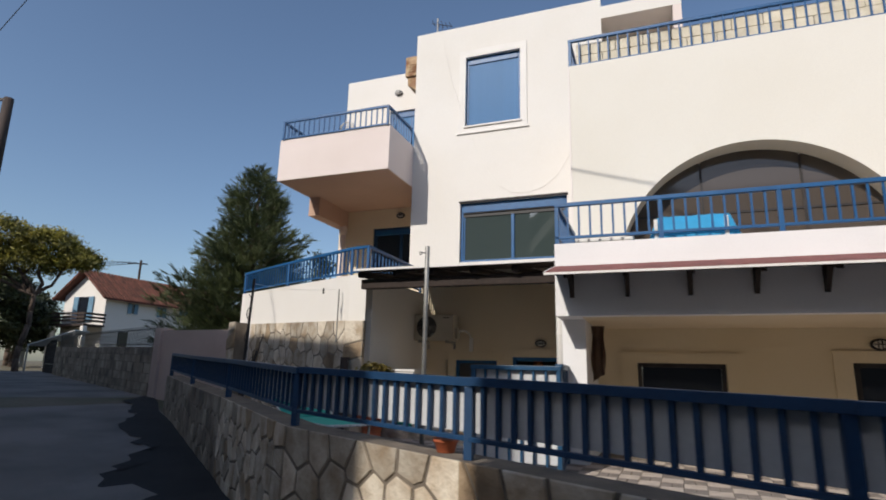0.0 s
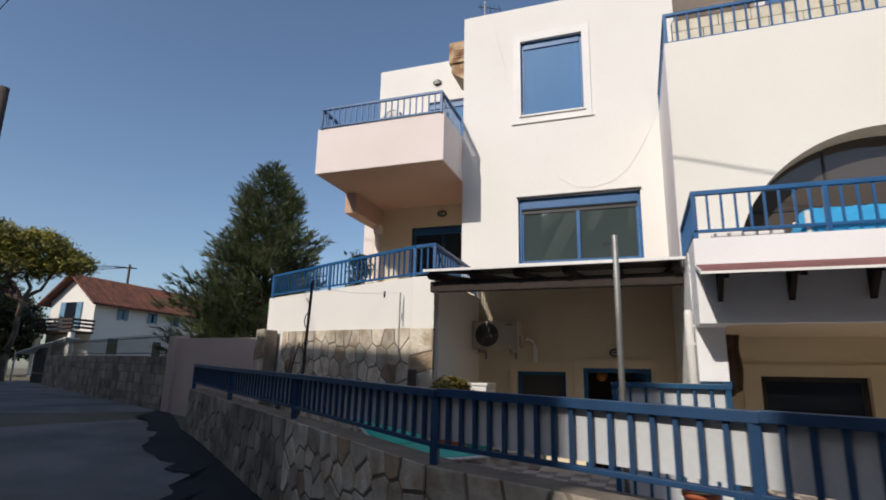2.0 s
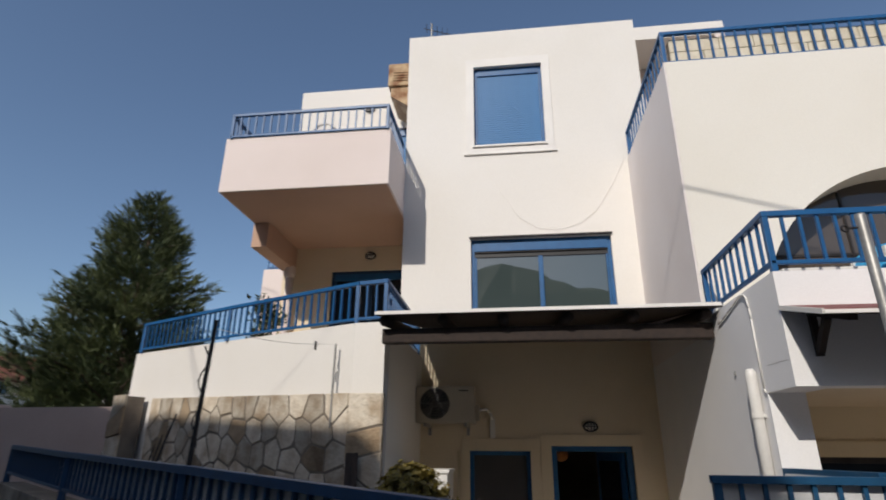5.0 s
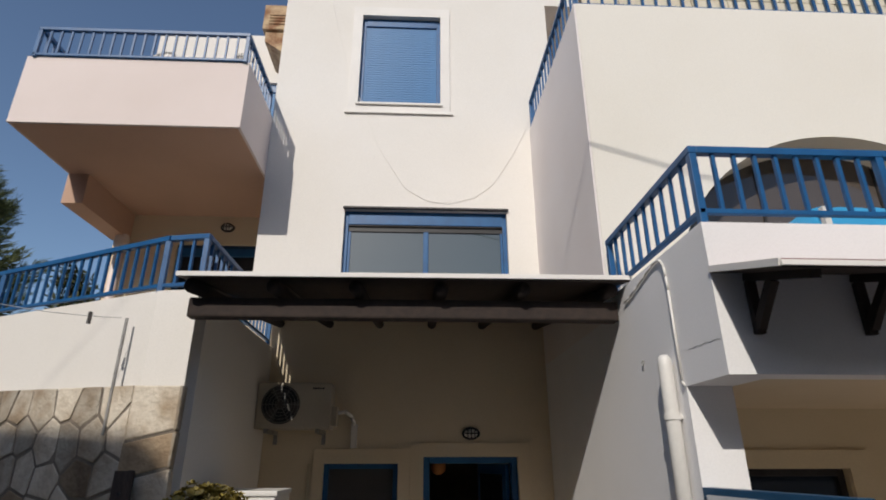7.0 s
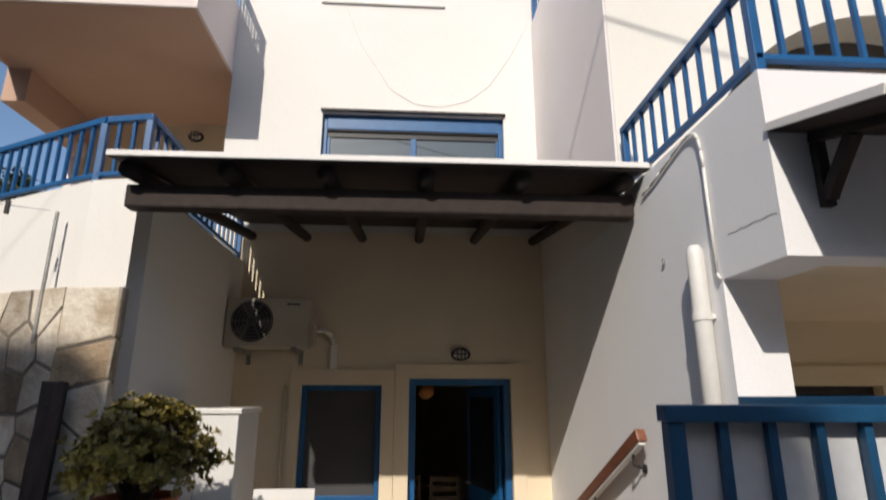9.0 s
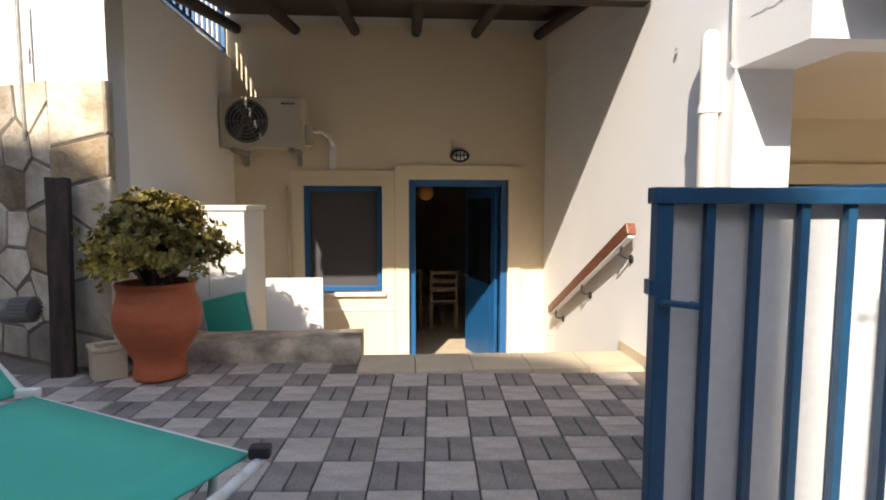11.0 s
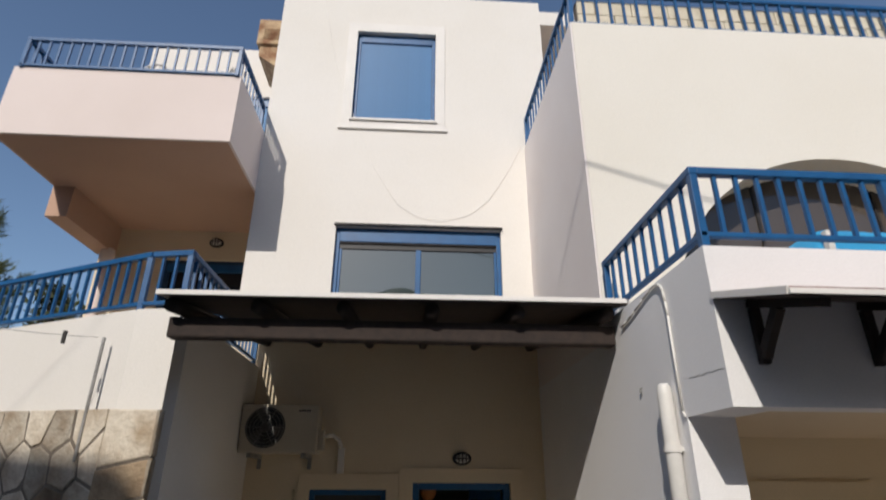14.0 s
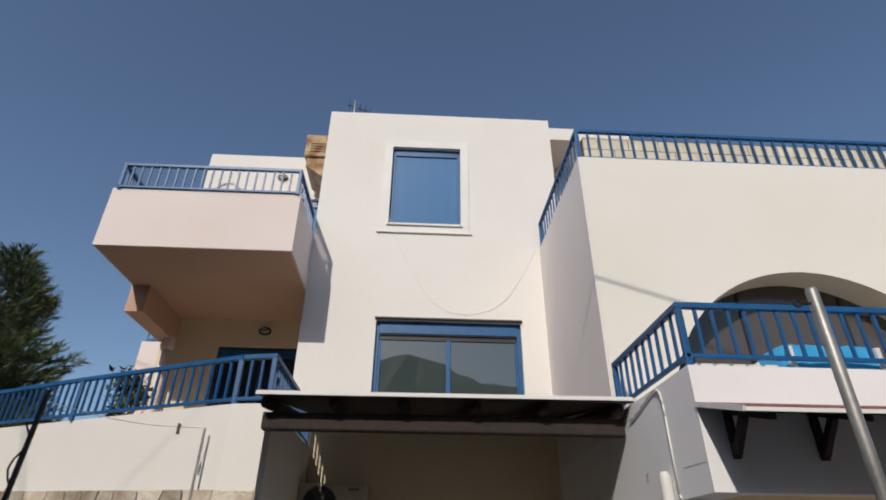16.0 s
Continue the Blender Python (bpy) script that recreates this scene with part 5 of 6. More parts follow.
def build_lounger():
    """A green fabric sun lounger on white tubes, parallel to the street fence."""
    ob = thing("sun_lounger", (-3.3, 5.5, 0), "green fabric sun lounger on a white tube frame", "lounger")
    d = Vector((0.874, -0.486, 0)).normalized()
    n = Vector((-d.y, d.x, 0)) * -1
    foot = Vector((-2.80, 5.515, 0.43))
    w = 0.62
    hinge = foot - d * 0.94
    head = hinge - d * 0.62 + Vector((0, 0, 0.30))
    knee = foot - d * 0.45

    def cloth(a, b, name):
        bm = bmesh.new()
        rows = []
        for i in range(9):
            u = i / 8
            row = []
            for j in range(7):
                v = j / 6
                c = a.lerp(b, u) + n * (w * v)
                c.z -= 0.025 * math.sin(math.pi * v) * math.sin(math.pi * min(1, u + 0.1))
                row.append(bm.verts.new(c))
            rows.append(row)
        for p, q in zip(rows, rows[1:]):
            for j in range(6):
                bm.faces.new((p[j], p[j + 1], q[j + 1], q[j]))
        bmesh.ops.recalc_face_normals(bm, faces=bm.faces)
        bmesh.ops.solidify(bm, geom=bm.faces[:], thickness=0.006)
        part(name, bm, GREEN, ob, smooth=True)

    cloth(foot - d * 0.03, hinge + d * 0.03, "seat_fabric")
    cloth(hinge - d * 0.02, head + d * 0.02, "backrest_fabric")
    drop = Vector((0, 0, -0.012))
    for side in (0, w):
        bm = bmesh.new()
        pts = [foot + n * side + drop, hinge + n * side + drop, head + n * side + drop]
        polyline_tube(bm, pts, 0.013)
        part("side_tube", bm, PLASTIC, ob, "white metal tube", smooth=True)
    bm = bmesh.new()
    loop = [foot + n * side + drop for side in (0,)] + [foot + d * 0.06 * math.sin(math.pi * k / 8) + n * (w * k / 8) + drop for k in range(1, 8)] + [foot + n * w + drop]
    polyline_tube(bm, loop, 0.013)
    part("end_tube", bm, PLASTIC, ob, "white metal tube", smooth=True)
    for c in (foot - d * 0.12, hinge + d * 0.1):
        bm = bmesh.new()
        for side in (0.02, w - 0.02):
            add_tube(bm, c + n * side + drop, Vector((c.x, c.y, 0.0)) + n * side - d * 0.08, 0.012)
        add_tube(bm, Vector((c.x, c.y, 0.012)) + n * 0.02 - d * 0.08, Vector((c.x, c.y, 0.012)) + n * (w - 0.02) - d * 0.08, 0.012)
        part("leg", bm, PLASTIC, ob, "white metal tube", smooth=True)
    bm = bmesh.new()
    bmesh.ops.create_cube(bm, size=1, matrix=Matrix.Translation(foot + Vector((0, 0, 0.01))) @ Matrix.Diagonal((0.05, 0.035, 0.03, 1)))
    part("end_cap", bm, BLACK, ob, "black plastic cap", 0.008)
    bm = bmesh.new()
    bmesh.ops.create_cube(bm, size=1, matrix=Matrix.Translation(hinge + Vector((0, 0, 0.005))) @ Matrix.Diagonal((0.07, 0.03, 0.03, 1)))
    part("hinge", bm, PLASTIC, ob, "white plastic hinge", 0.008)


build_lounger()


def build_terrace_rods():
    out = Vector((-0.51, -0.86, 0))
    for x, y, z0, z1, r in ((-4.80, 7.95, 1.40, 2.28, 0.012),):
        ob = thing("wall_rod", (x, y, z0), "thin metal rod fixed to the terrace wall", "rod")
        p = Vector((x, y, z0)) + out * 0.075
        bm = bmesh.new()
        add_tube(bm, p, p + Vector((0, 0, z1 - z0)), r)
        part("shaft", bm, STEEL, ob)
        bm = bmesh.new()
        add_tube(bm, p + Vector((0, 0, 0.02)), p + Vector((0, 0, 0.02)) - out * 0.09, r * 0.7)
        part("fixing", bm, STEEL, ob)
    ob = thing("garden_stake", (-5.58, 6.63, 0), "thin dark stake with a cable wound round it", "stake")
    bm = bmesh.new()
    add_tube(bm, (-5.66, 6.66, -0.02), (-5.54, 6.62, 2.27), 0.022, 0.018)
    part("shaft", bm, DARKMETAL, ob)
    bm = bmesh.new()
    pts = [Vector((-5.60 + 0.03 * math.cos(k * 1.1), 6.64 + 0.03 * math.sin(k * 1.1), 1.2 + 0.06 * k)) for k in range(15)]
    polyline_tube(bm, pts, 0.007, 5)
    part("cable", bm, BLACK, ob)
    ob = thing("clothes_line", (-4.85, 7.83, 2.26), "thin pale line strung from a rod to the stake", "line")
    bm = bmesh.new()
    a, e = Vector((-4.85, 7.83, 2.27)), Vector((-5.55, 6.63, 2.2))
    polyline_tube(bm, [a.lerp(e, k / 8) - Vector((0, 0, 0.05 * math.sin(math.pi * k / 8))) for k in range(9)], 0.003, 5)
    part("cord", bm, TRIM, ob)
    bm = bmesh.new()
    add_box(bm, -4.975, -4.955, 7.60, 7.62, 2.17, 2.26)
    part("peg", bm, DARKMETAL, ob, "dark clothes peg")
    for k, (x, y) in enumerate(((-7.6, 9.4), (-7.75, 9.5), (-7.95, 9.6), (-8.15, 9.7))):
        ob = thing("bamboo_cane", (x, y, 0.0), "thin dark cane leaning on the stone wall", "cane", "canes on the wall")
        bm = bmesh.new()
        add_tube(bm, (x - 0.25 + 0.1 * k, y - 0.2, 0.0), (x + 0.05 * k, y + 0.12, 1.65 - 0.07 * k), 0.014, 0.01, 7)
        part("cane", bm, DARKMETAL, ob)


build_terrace_rods()


def build_balcony_things():
    # white plastic chair on the upper balcony
    ob = thing("plastic_chair", (-5.7, 9.5, 5.1), "white plastic chair on the upper balcony", "chair")
    x, y, z = -5.74, 9.5, 5.1
    box_part("seat", (x - 0.22, x + 0.22, y - 0.2, y + 0.22, z + 0.4, z + 0.43), PLASTIC, ob, bevel=0.01)
    for sx in (-0.19, 0.19):
        for sy in (-0.17, 0.19):
            bm = bmesh.new()
            add_tube(bm, (x + sx * 1.1, y + sy * 1.1, z), (x + sx, y + sy, z + 0.4), 0.018, 0.022, 8)
            part("leg", bm, PLASTIC, ob)
    bm = bmesh.new()
    pts = [Vector((x + 0.24 * math.cos(math.pi * k / 12), y - 0.24, z + 0.55 + 0.4 * math.sin(math.pi * k / 12))) for k in range(13)]
    polyline_tube(bm, [pts[0] - Vector((0, -0.05, 0.14))] + pts + [pts[-1] - Vector((0, -0.05, 0.14))], 0.02)
    part("back_frame", bm, PLASTIC, ob, smooth=True)
    for k in range(-2, 3):
        bm = bmesh.new()
        add_bar(bm, (x + k * 0.075, y - 0.2, z + 0.43), (x + k * 0.075, y - 0.24, z + 0.55 + 0.4 * math.sqrt(1 - (k * 0.075 / 0.25) ** 2)), 0.03, 0.012)
        part("back_slat", bm, PLASTIC, ob)
    # slim column under the upper balcony
    ob = thing("column", (-6.97, 11.36, 2.0), "slim pale rose column under the upper balcony", "column")
    bm = bmesh.new()
    add_lathe(bm, [(0.07, 2.0), (0.07, 4.18)], -6.97, 11.36, 18)
    part("shaft", bm, PINK, ob, smooth=True)
    bm = bmesh.new()
    add_lathe(bm, [(0.07, 4.181), (0.1, 4.24), (0.1, 4.34), (0.085, 4.4)], -6.97, 11.36, 18)
    part("capital", bm, PINK, ob)
    # leafy plant in a pot on the raised terrace
    ob = thing("terrace_plant", (-6.85, 10.3, 2.1), "dark green leafy plant in a pot on the terrace", "plant")
    bm = bmesh.new()
    add_lathe(bm, [(0.12, 2.1), (0.125, 2.11), (0.17, 2.42), (0.185, 2.43), (0.185, 2.47), (0.16, 2.47), (0.15, 2.4)], -6.85, 10.3, 20)
    part("pot", bm, TERRACOTTA, ob, smooth=True)
    rng = random.Random(77)
    bm = bmesh.new()
    pts = []
    for k in range(70):
        a, u = rng.uniform(0, math.tau), rng.random()
        r = 0.3 * math.sqrt(rng.random()) * (1.1 - 0.6 * u)
        c = Vector((-6.85 + r * math.cos(a), 10.3 + r * math.sin(a), 2.55 + 0.9 * u))
        pts += [c + Vector((rng.gauss(0, 0.06), rng.gauss(0, 0.06), rng.gauss(0, 0.06))) for _ in range(12)]
    leaf_cloud(bm, pts, 0.11, rng, 0.9, 0.4)
    part("crown", bm, DARKLEAF, ob)
    bm = bmesh.new()
    for k in range(5):
        add_tube(bm, (-6.85, 10.3, 2.42), (-6.85 + rng.uniform(-0.15, 0.15), 10.3 + rng.uniform(-0.15, 0.15), 3.1 + 0.2 * rng.random()), 0.015, 0.006, 6)
    part("branchwork", bm, BARK, ob)
    # covered table on the lower balcony
    ob = thing("covered_table", (0.45, 6.9, 2.3), "bright blue cloth over a table on the balcony", "table")
    bm = bmesh.new()
    rng = random.Random(5)
    rows = []
    nx, ny = 16, 8
    for i in range(nx + 1):
        row = []
        for j in range(ny + 1):
            u, v = i / nx, j / ny
            edge = min(u, 1 - u, v * 0.6, (1 - v) * 0.6)
            drop = 0.0 if edge > 0.1 else (0.1 - edge) * 5.2
            row.append(bm.verts.new((0.0 + 1.05 * u + rng.uniform(-0.012, 0.012), 6.6 + 0.7 * v + rng.uniform(-0.012, 0.012), 2.83 - drop * 0.9 + rng.uniform(-0.008, 0.008) - 0.03 * math.sin(u * 9) * (drop > 0))))
        rows.append(row)
    for p, q in zip(rows, rows[1:]):
        for j in range(ny):
            bm.faces.new((p[j], p[j + 1], q[j + 1], q[j]))
    bmesh.ops.recalc_face_normals(bm, faces=bm.faces)
    bmesh.ops.solidify(bm, geom=bm.faces[:], thickness=0.008)
    part("cloth", bm, CLOTHBLUE, ob, smooth=True)
    for x in (0.12, 0.86):
        for y in (6.68, 7.12):
            box_part("leg", (x - 0.02, x + 0.02, y - 0.02, y + 0.02, 2.3, 2.78), PLASTIC, ob)
    # white bench edge behind the railing
    ob = thing("bench", (-0.45, 6.6, 2.3), "low white bench behind the balcony railing", "bench")
    box_part("bench_top", (-0.78, -0.12, 6.5, 6.8, 2.52, 2.56), PLASTIC, ob, bevel=0.01)
    for x in (-0.72, -0.18):
        box_part("leg", (x - 0.02, x + 0.02, 6.55, 6.75, 2.3, 2.52), PLASTIC, ob)
    # block screen behind the roof terrace railing
    bm = bmesh.new()
    add_box(bm, RIGHT + 0.12, 9.0, 7.925, 8.0, 5.622, 6.0)
    screen = structure("terrace_parapet", bm, MORTAR, "low cream block parapet behind the terrace railing", "wall")
    rng = random.Random(8)
    for row in range(2):
        x = RIGHT + 0.12 - 0.2 * row
        while x < 8.8:
            bm = bmesh.new()
            add_box(bm, max(x, RIGHT + 0.12) + 0.005, x + 0.39, 7.9 - rng.uniform(0, 0.006), 7.924, 5.63 + 0.19 * row, 5.812 + 0.19 * row)
            part("block", bm, SCREEN, screen, bevel=0.006)
            x += 0.395
    # towel under the balcony
    ob = thing("hanging_towel", (-0.62, 7.2, 0.9), "brown towel hanging under the balcony", "towel")
    bm = bmesh.new()
    rows = []
    for i in range(9):
        rows.append([bm.verts.new((-0.70 + 0.02 * i + 0.012 * math.sin(i * 1.9 + j), 7.1 + 0.03 * math.sin(i * 1.3), 1.58 - 0.085 * j * (1 - 0.02 * i))) for j in range(9)])
    for p, q in zip(rows, rows[1:]):
        for j in range(8):
            bm.faces.new((p[j], p[j + 1], q[j + 1], q[j]))
    bmesh.ops.solidify(bm, geom=bm.faces[:], thickness=0.01)
    part("cloth", bm, BROWNCLOTH, ob, smooth=True)


SCREEN = material("cream_block", (0.74, 0.68, 0.55), 0.85, spots=(0.64, 0.57, 0.44), scale=6, amount=0.1, grain=60, bump=0.4, bump_size=0.006, piece=0.08)
BROWNCLOTH = material("brown_cloth", (0.24, 0.165, 0.12), 0.9, scale=6, amount=0.15, grain=90, bump=0.3, bump_size=0.004)
build_balcony_things()


# ---- street, neighbours and trees ----
def build_far_wall():
    a, b = Vector((-12.2, 10.97, 0)), Vector((-27.5, 19.0, 0))
    foot, top = (0.08, 0.25), (1.42, 1.68)
    bm = bmesh.new()
    add_prism(bm, [(a.x, a.y), (b.x, b.y), (b.x + 0.14, b.y + 0.26), (a.x + 0.14, a.y + 0.26)], [foot[0] - 0.4, foot[1] - 0.4, foot[1] - 0.4, foot[0] - 0.4], [top[0], top[1], top[1], top[0]])
    wall = structure("far_wall", bm, MORTAR, "coursed grey stone wall along the street", "wall")
    d = (a - b).normalized()
    out = Vector((d.y, -d.x, 0))
    rng = random.Random(31)
    length = (a - b).length
    rows = 6
    edges = [0.0]
    for k in range(rows):
        edges.append(edges[-1] + rng.uniform(0.8, 1.25))
    edges = [e / edges[-1] for e in edges]
    for low, high in zip(edges, edges[1:]):
        u = 0.0
        while u < length:
            w = min(rng.uniform(0.32, 0.8), length - u)
            bm = bmesh.new()
            p, q = b + d * (u + 0.012), b + d * (u + w - 0.012)
            o = out * rng.uniform(0.012, 0.035)
            z = []
            for c in (u, u + w):
                z0, z1 = foot[1] + (foot[0] - foot[1]) * c / length, top[1] + (top[0] - top[1]) * c / length
                z.append((z0 + (z1 - z0) * low + 0.011, z0 + (z1 - z0) * high - 0.011))
            pts = [p - out * 0.01, q - out * 0.01, q + o, p + o]
            add_prism(bm, [(v.x, v.y) for v in pts], [z[0][0], z[1][0], z[1][0], z[0][0]], [z[0][1], z[1][1], z[1][1], z[0][1]])
            part("stone", bm, GREYSTONE, wall)
            u += w
    # iron bars on the wall
    ob = thing("iron_railing", (b.x, b.y, top[1]), "grey iron railing on the stone wall", "railing")
    for lift in (0.08, 0.5):
        bm = bmesh.new()
        add_bar(bm, b + Vector((0.06, 0.12, top[1] + lift)), a + Vector((0.06, 0.12, top[0] + lift)), 0.025, 0.025)
        part("rail", bm, DARKMETAL, ob)
    n = int(length / 0.17)
    bm = bmesh.new()
    add_tube(bm, (0, 0, 0), (0, 0, 0.58), 0.009, None, 6)
    one = mesh_of(bm, "bar", DARKMETAL)
    for k in range(n):
        u = (k + 0.5) / n
        o = new("bar", one)
        o.parent = ob
        o.location = b.lerp(a, u) + Vector((0.06, 0.12, top[1] + (top[0] - top[1]) * u)) - Vector(ob.location)
    # pier and rendered wall
    bm = bmesh.new()
    add_prism(bm, [(-12.14, 10.88), (-11.82, 10.78), (-11.72, 11.1), (-12.04, 11.2)], -0.6, 1.9)
    structure("wall_pier", bm, ROSE, "rose rendered wall pier", "wall", 0.02)
    bm = bmesh.new()
    add_prism(bm, [(-11.8, 10.85), (-8.9, 10.16), (-8.85, 10.36), (-11.75, 11.05)], -0.5, [1.84, 1.80, 1.80, 1.84])
    structure("wall_rendered", bm, ROSE, "low rose rendered boundary wall", "wall")
    bm = bmesh.new()
    add_prism(bm, [(-9.0, 10.06), (-8.64, 9.85), (-8.51, 10.08), (-8.87, 10.29)], -0.3, 1.93)
    pier = structure("stone_pier", bm, MORTAR, "stone pier at the end of the terrace wall", "wall")
    stone_faces(pier, (-9.0, 10.06), (-8.64, 9.85), (-0.2, -0.2), (1.95, 1.95), 0.36, STONE, 0.03, 12)
    # iron gate further up the street
    ob = thing("iron_gate", (-29.0, 19.8, 0.7), "dark iron gate between posts", "gate")
    for k in range(16):
        bm = bmesh.new()
        add_tube(bm, (-27.75 - 0.18 * k, 19.15 + 0.09 * k, 0.4), (-27.75 - 0.18 * k, 19.15 + 0.09 * k, 2.05), 0.02, None, 6)
        part("bar", bm, DARKMETAL, ob)
    for z in (0.6, 1.6):
        bm = bmesh.new()
        add_bar(bm, (-27.65, 19.1, z + 0.25), (-30.6, 20.58, z + 0.25), 0.04, 0.05)
        part("rail", bm, DARKMETAL, ob)


build_far_wall()


def build_neighbour_house():
    ob = thing("neighbour_house", (-40, 34, 1), "white neighbouring house with a red tiled gable roof", "house")
    x0, x1, y0, y1, z0, ze, zr = -42.2, -37.8, 29.2, 42.0, 0.3, 5.9, 7.7
    bm = bmesh.new()
    add_box(bm, x0, x1, y0, y1, z0, ze)
    g = [bm.verts.new(v) for v in ((x0, y0, ze), (x1, y0, ze), ((x0 + x1) / 2, y0, zr - 0.1), (x0, y1, ze), (x1, y1, ze), ((x0 + x1) / 2, y1, zr - 0.1))]
    bm.faces.new(g[:3])
    bm.faces.new(g[3:])
    part("wall", bm, WHITE, ob)
    xm = (x0 + x1) / 2
    for sx in (-1, 1):
        bm = bmesh.new()
        e = Vector((xm + sx * 2.75, 0, ze - 0.38))
        r = Vector((xm, 0, zr))
        add_prism(bm, [(e.x, y0 - 0.6), (r.x, y0 - 0.6), (r.x, y1), (e.x, y1)], [e.z, r.z, r.z, e.z], [e.z + 0.1, r.z + 0.1, r.z + 0.1, e.z + 0.1])
        roof = part("roof", bm, ROOFTILE, ob, "red clay tile roof")
        n = 44
        for k in range(n):
            y = y0 - 0.55 + (y1 - y0 + 0.5) * k / n
            bm = bmesh.new()
            add_tube(bm, (e.x, y, e.z + 0.12), (r.x, y, r.z + 0.12), 0.09, None, 6)
            part("roof_tile", bm, ROOFTILE, roof)
    for y in (31.5, 34.2, 36.5):
        w = box_part("window", (x1, x1 + 0.05, y - 0.34, y + 0.34, 4.75, 5.45), DARKGLASS, ob)
        box_part("shutter", (x1 + 0.051, x1 + 0.09, y - 0.45, y - 0.12, 4.7, 5.5), PALESHUTTER, w, "blue wooden shutter")
        box_part("shutter", (x1 + 0.051, x1 + 0.09, y + 0.12, y + 0.45, 4.7, 5.5), PALESHUTTER, w, "blue wooden shutter")
    for y in (31.0, 35.0):
        box_part("window", (x1, x1 + 0.05, y - 0.4, y + 0.4, 2.2, 3.3), DARKGLASS, ob)
    d = box_part("door", (-40.6, -39.5, y0 - 0.05, y0, 3.9, 5.8), DARKGLASS, ob)
    box_part("shutter", (-41.1, -40.6, y0 - 0.1, y0 - 0.051, 3.9, 5.8), PALESHUTTER, d, "light blue shutter")
    box_part("shutter", (-39.5, -39.0, y0 - 0.1, y0 - 0.051, 3.9, 5.8), PALESHUTTER, d, "light blue shutter")
    b = box_part("balcony", (-44.0, -37.6, 27.6, y0, 3.5, 3.65), POSTWOOD, ob, "brown wooden balcony")
    for z in (3.8, 4.05, 4.3):
        box_part("slat", (-44.0, -37.6, 27.55, 27.6, z, z + 0.16), POSTWOOD, b)
        box_part("slat", (-37.62, -37.57, 27.6, y0, z, z + 0.16), POSTWOOD, b)
    for x in (-43.8, -41.0, -37.75):
        box_part("post", (x - 0.15, x + 0.15, 27.6, 27.9, z0, 3.5), WHITE, ob)
    # small pale building and tank beyond
    ob = thing("far_building", (-42, 52, 2), "small far white building behind the trees", "house")
    bm = bmesh.new()
    add_box(bm, -42, -34, 50, 56, 0, 9.3)
    part("wall", bm, WHITE, ob)
    bm = bmesh.new()
    add_tube(bm, (-41, 51, 9.75), (-39.6, 51, 9.75), 0.4)
    part("water_tank", bm, DARKMETAL, ob)
    # rose house behind the side terrace
    ob = thing("rose_house", (-9.1, 17.0, 0), "pale rose stucco house with blue roof railing", "house")
    bm = bmesh.new()
    add_box(bm, -9.78, -8.2, 16.0, 19.5, -0.3, 5.95)
    part("wall", bm, PINK, ob)
    for z in (6.2, 6.02):
        bm = bmesh.new()
        add_bar(bm, (-9.7, 16.06, z), (-8.25, 16.06, z), 0.05, 0.05)
        part("rail", bm, BLUE, ob)
    for k in range(11):
        bm = bmesh.new()
        add_box(bm, -9.7 + k * 0.14, -9.675 + k * 0.14, 16.05, 16.075, 5.95, 6.2)
        part("baluster", bm, BLUE, ob)
    # white awning near the gate
    ob = thing("awning", (-27.5, 17, 1.2), "small white fabric awning behind the gate", "awning")
    bm = bmesh.new()
    add_prism(bm, [(-30.0, 19.2), (-27.8, 20.0), (-28.3, 21.2), (-30.6, 20.4)], [1.75, 2.55, 2.55, 1.75], [1.8, 2.6, 2.6, 1.8])
    part("fabric", bm, SHEET, ob)
    for x, y in ((-30.0, 19.25), (-27.9, 20.05)):
        bm = bmesh.new()
        add_tube(bm, (x, y, 0.3), (x, y, 2.5 if x > -29 else 1.78), 0.04)
        part("post", bm, STEEL, ob)


build_neighbour_house()


def limb(bm, p, q, r0, r1, rng, bend=0.06, n=4):
    last, r = Vector(p), r0
    for k in range(1, n + 1):
        c = Vector(p).lerp(Vector(q), k / n) + Vector([rng.gauss(0, bend) * (k < n) for _ in range(3)])
        rr = r0 + (r1 - r0) * k / n
        add_tube(bm, last, c, r, rr, 7)
        last, r = c, rr


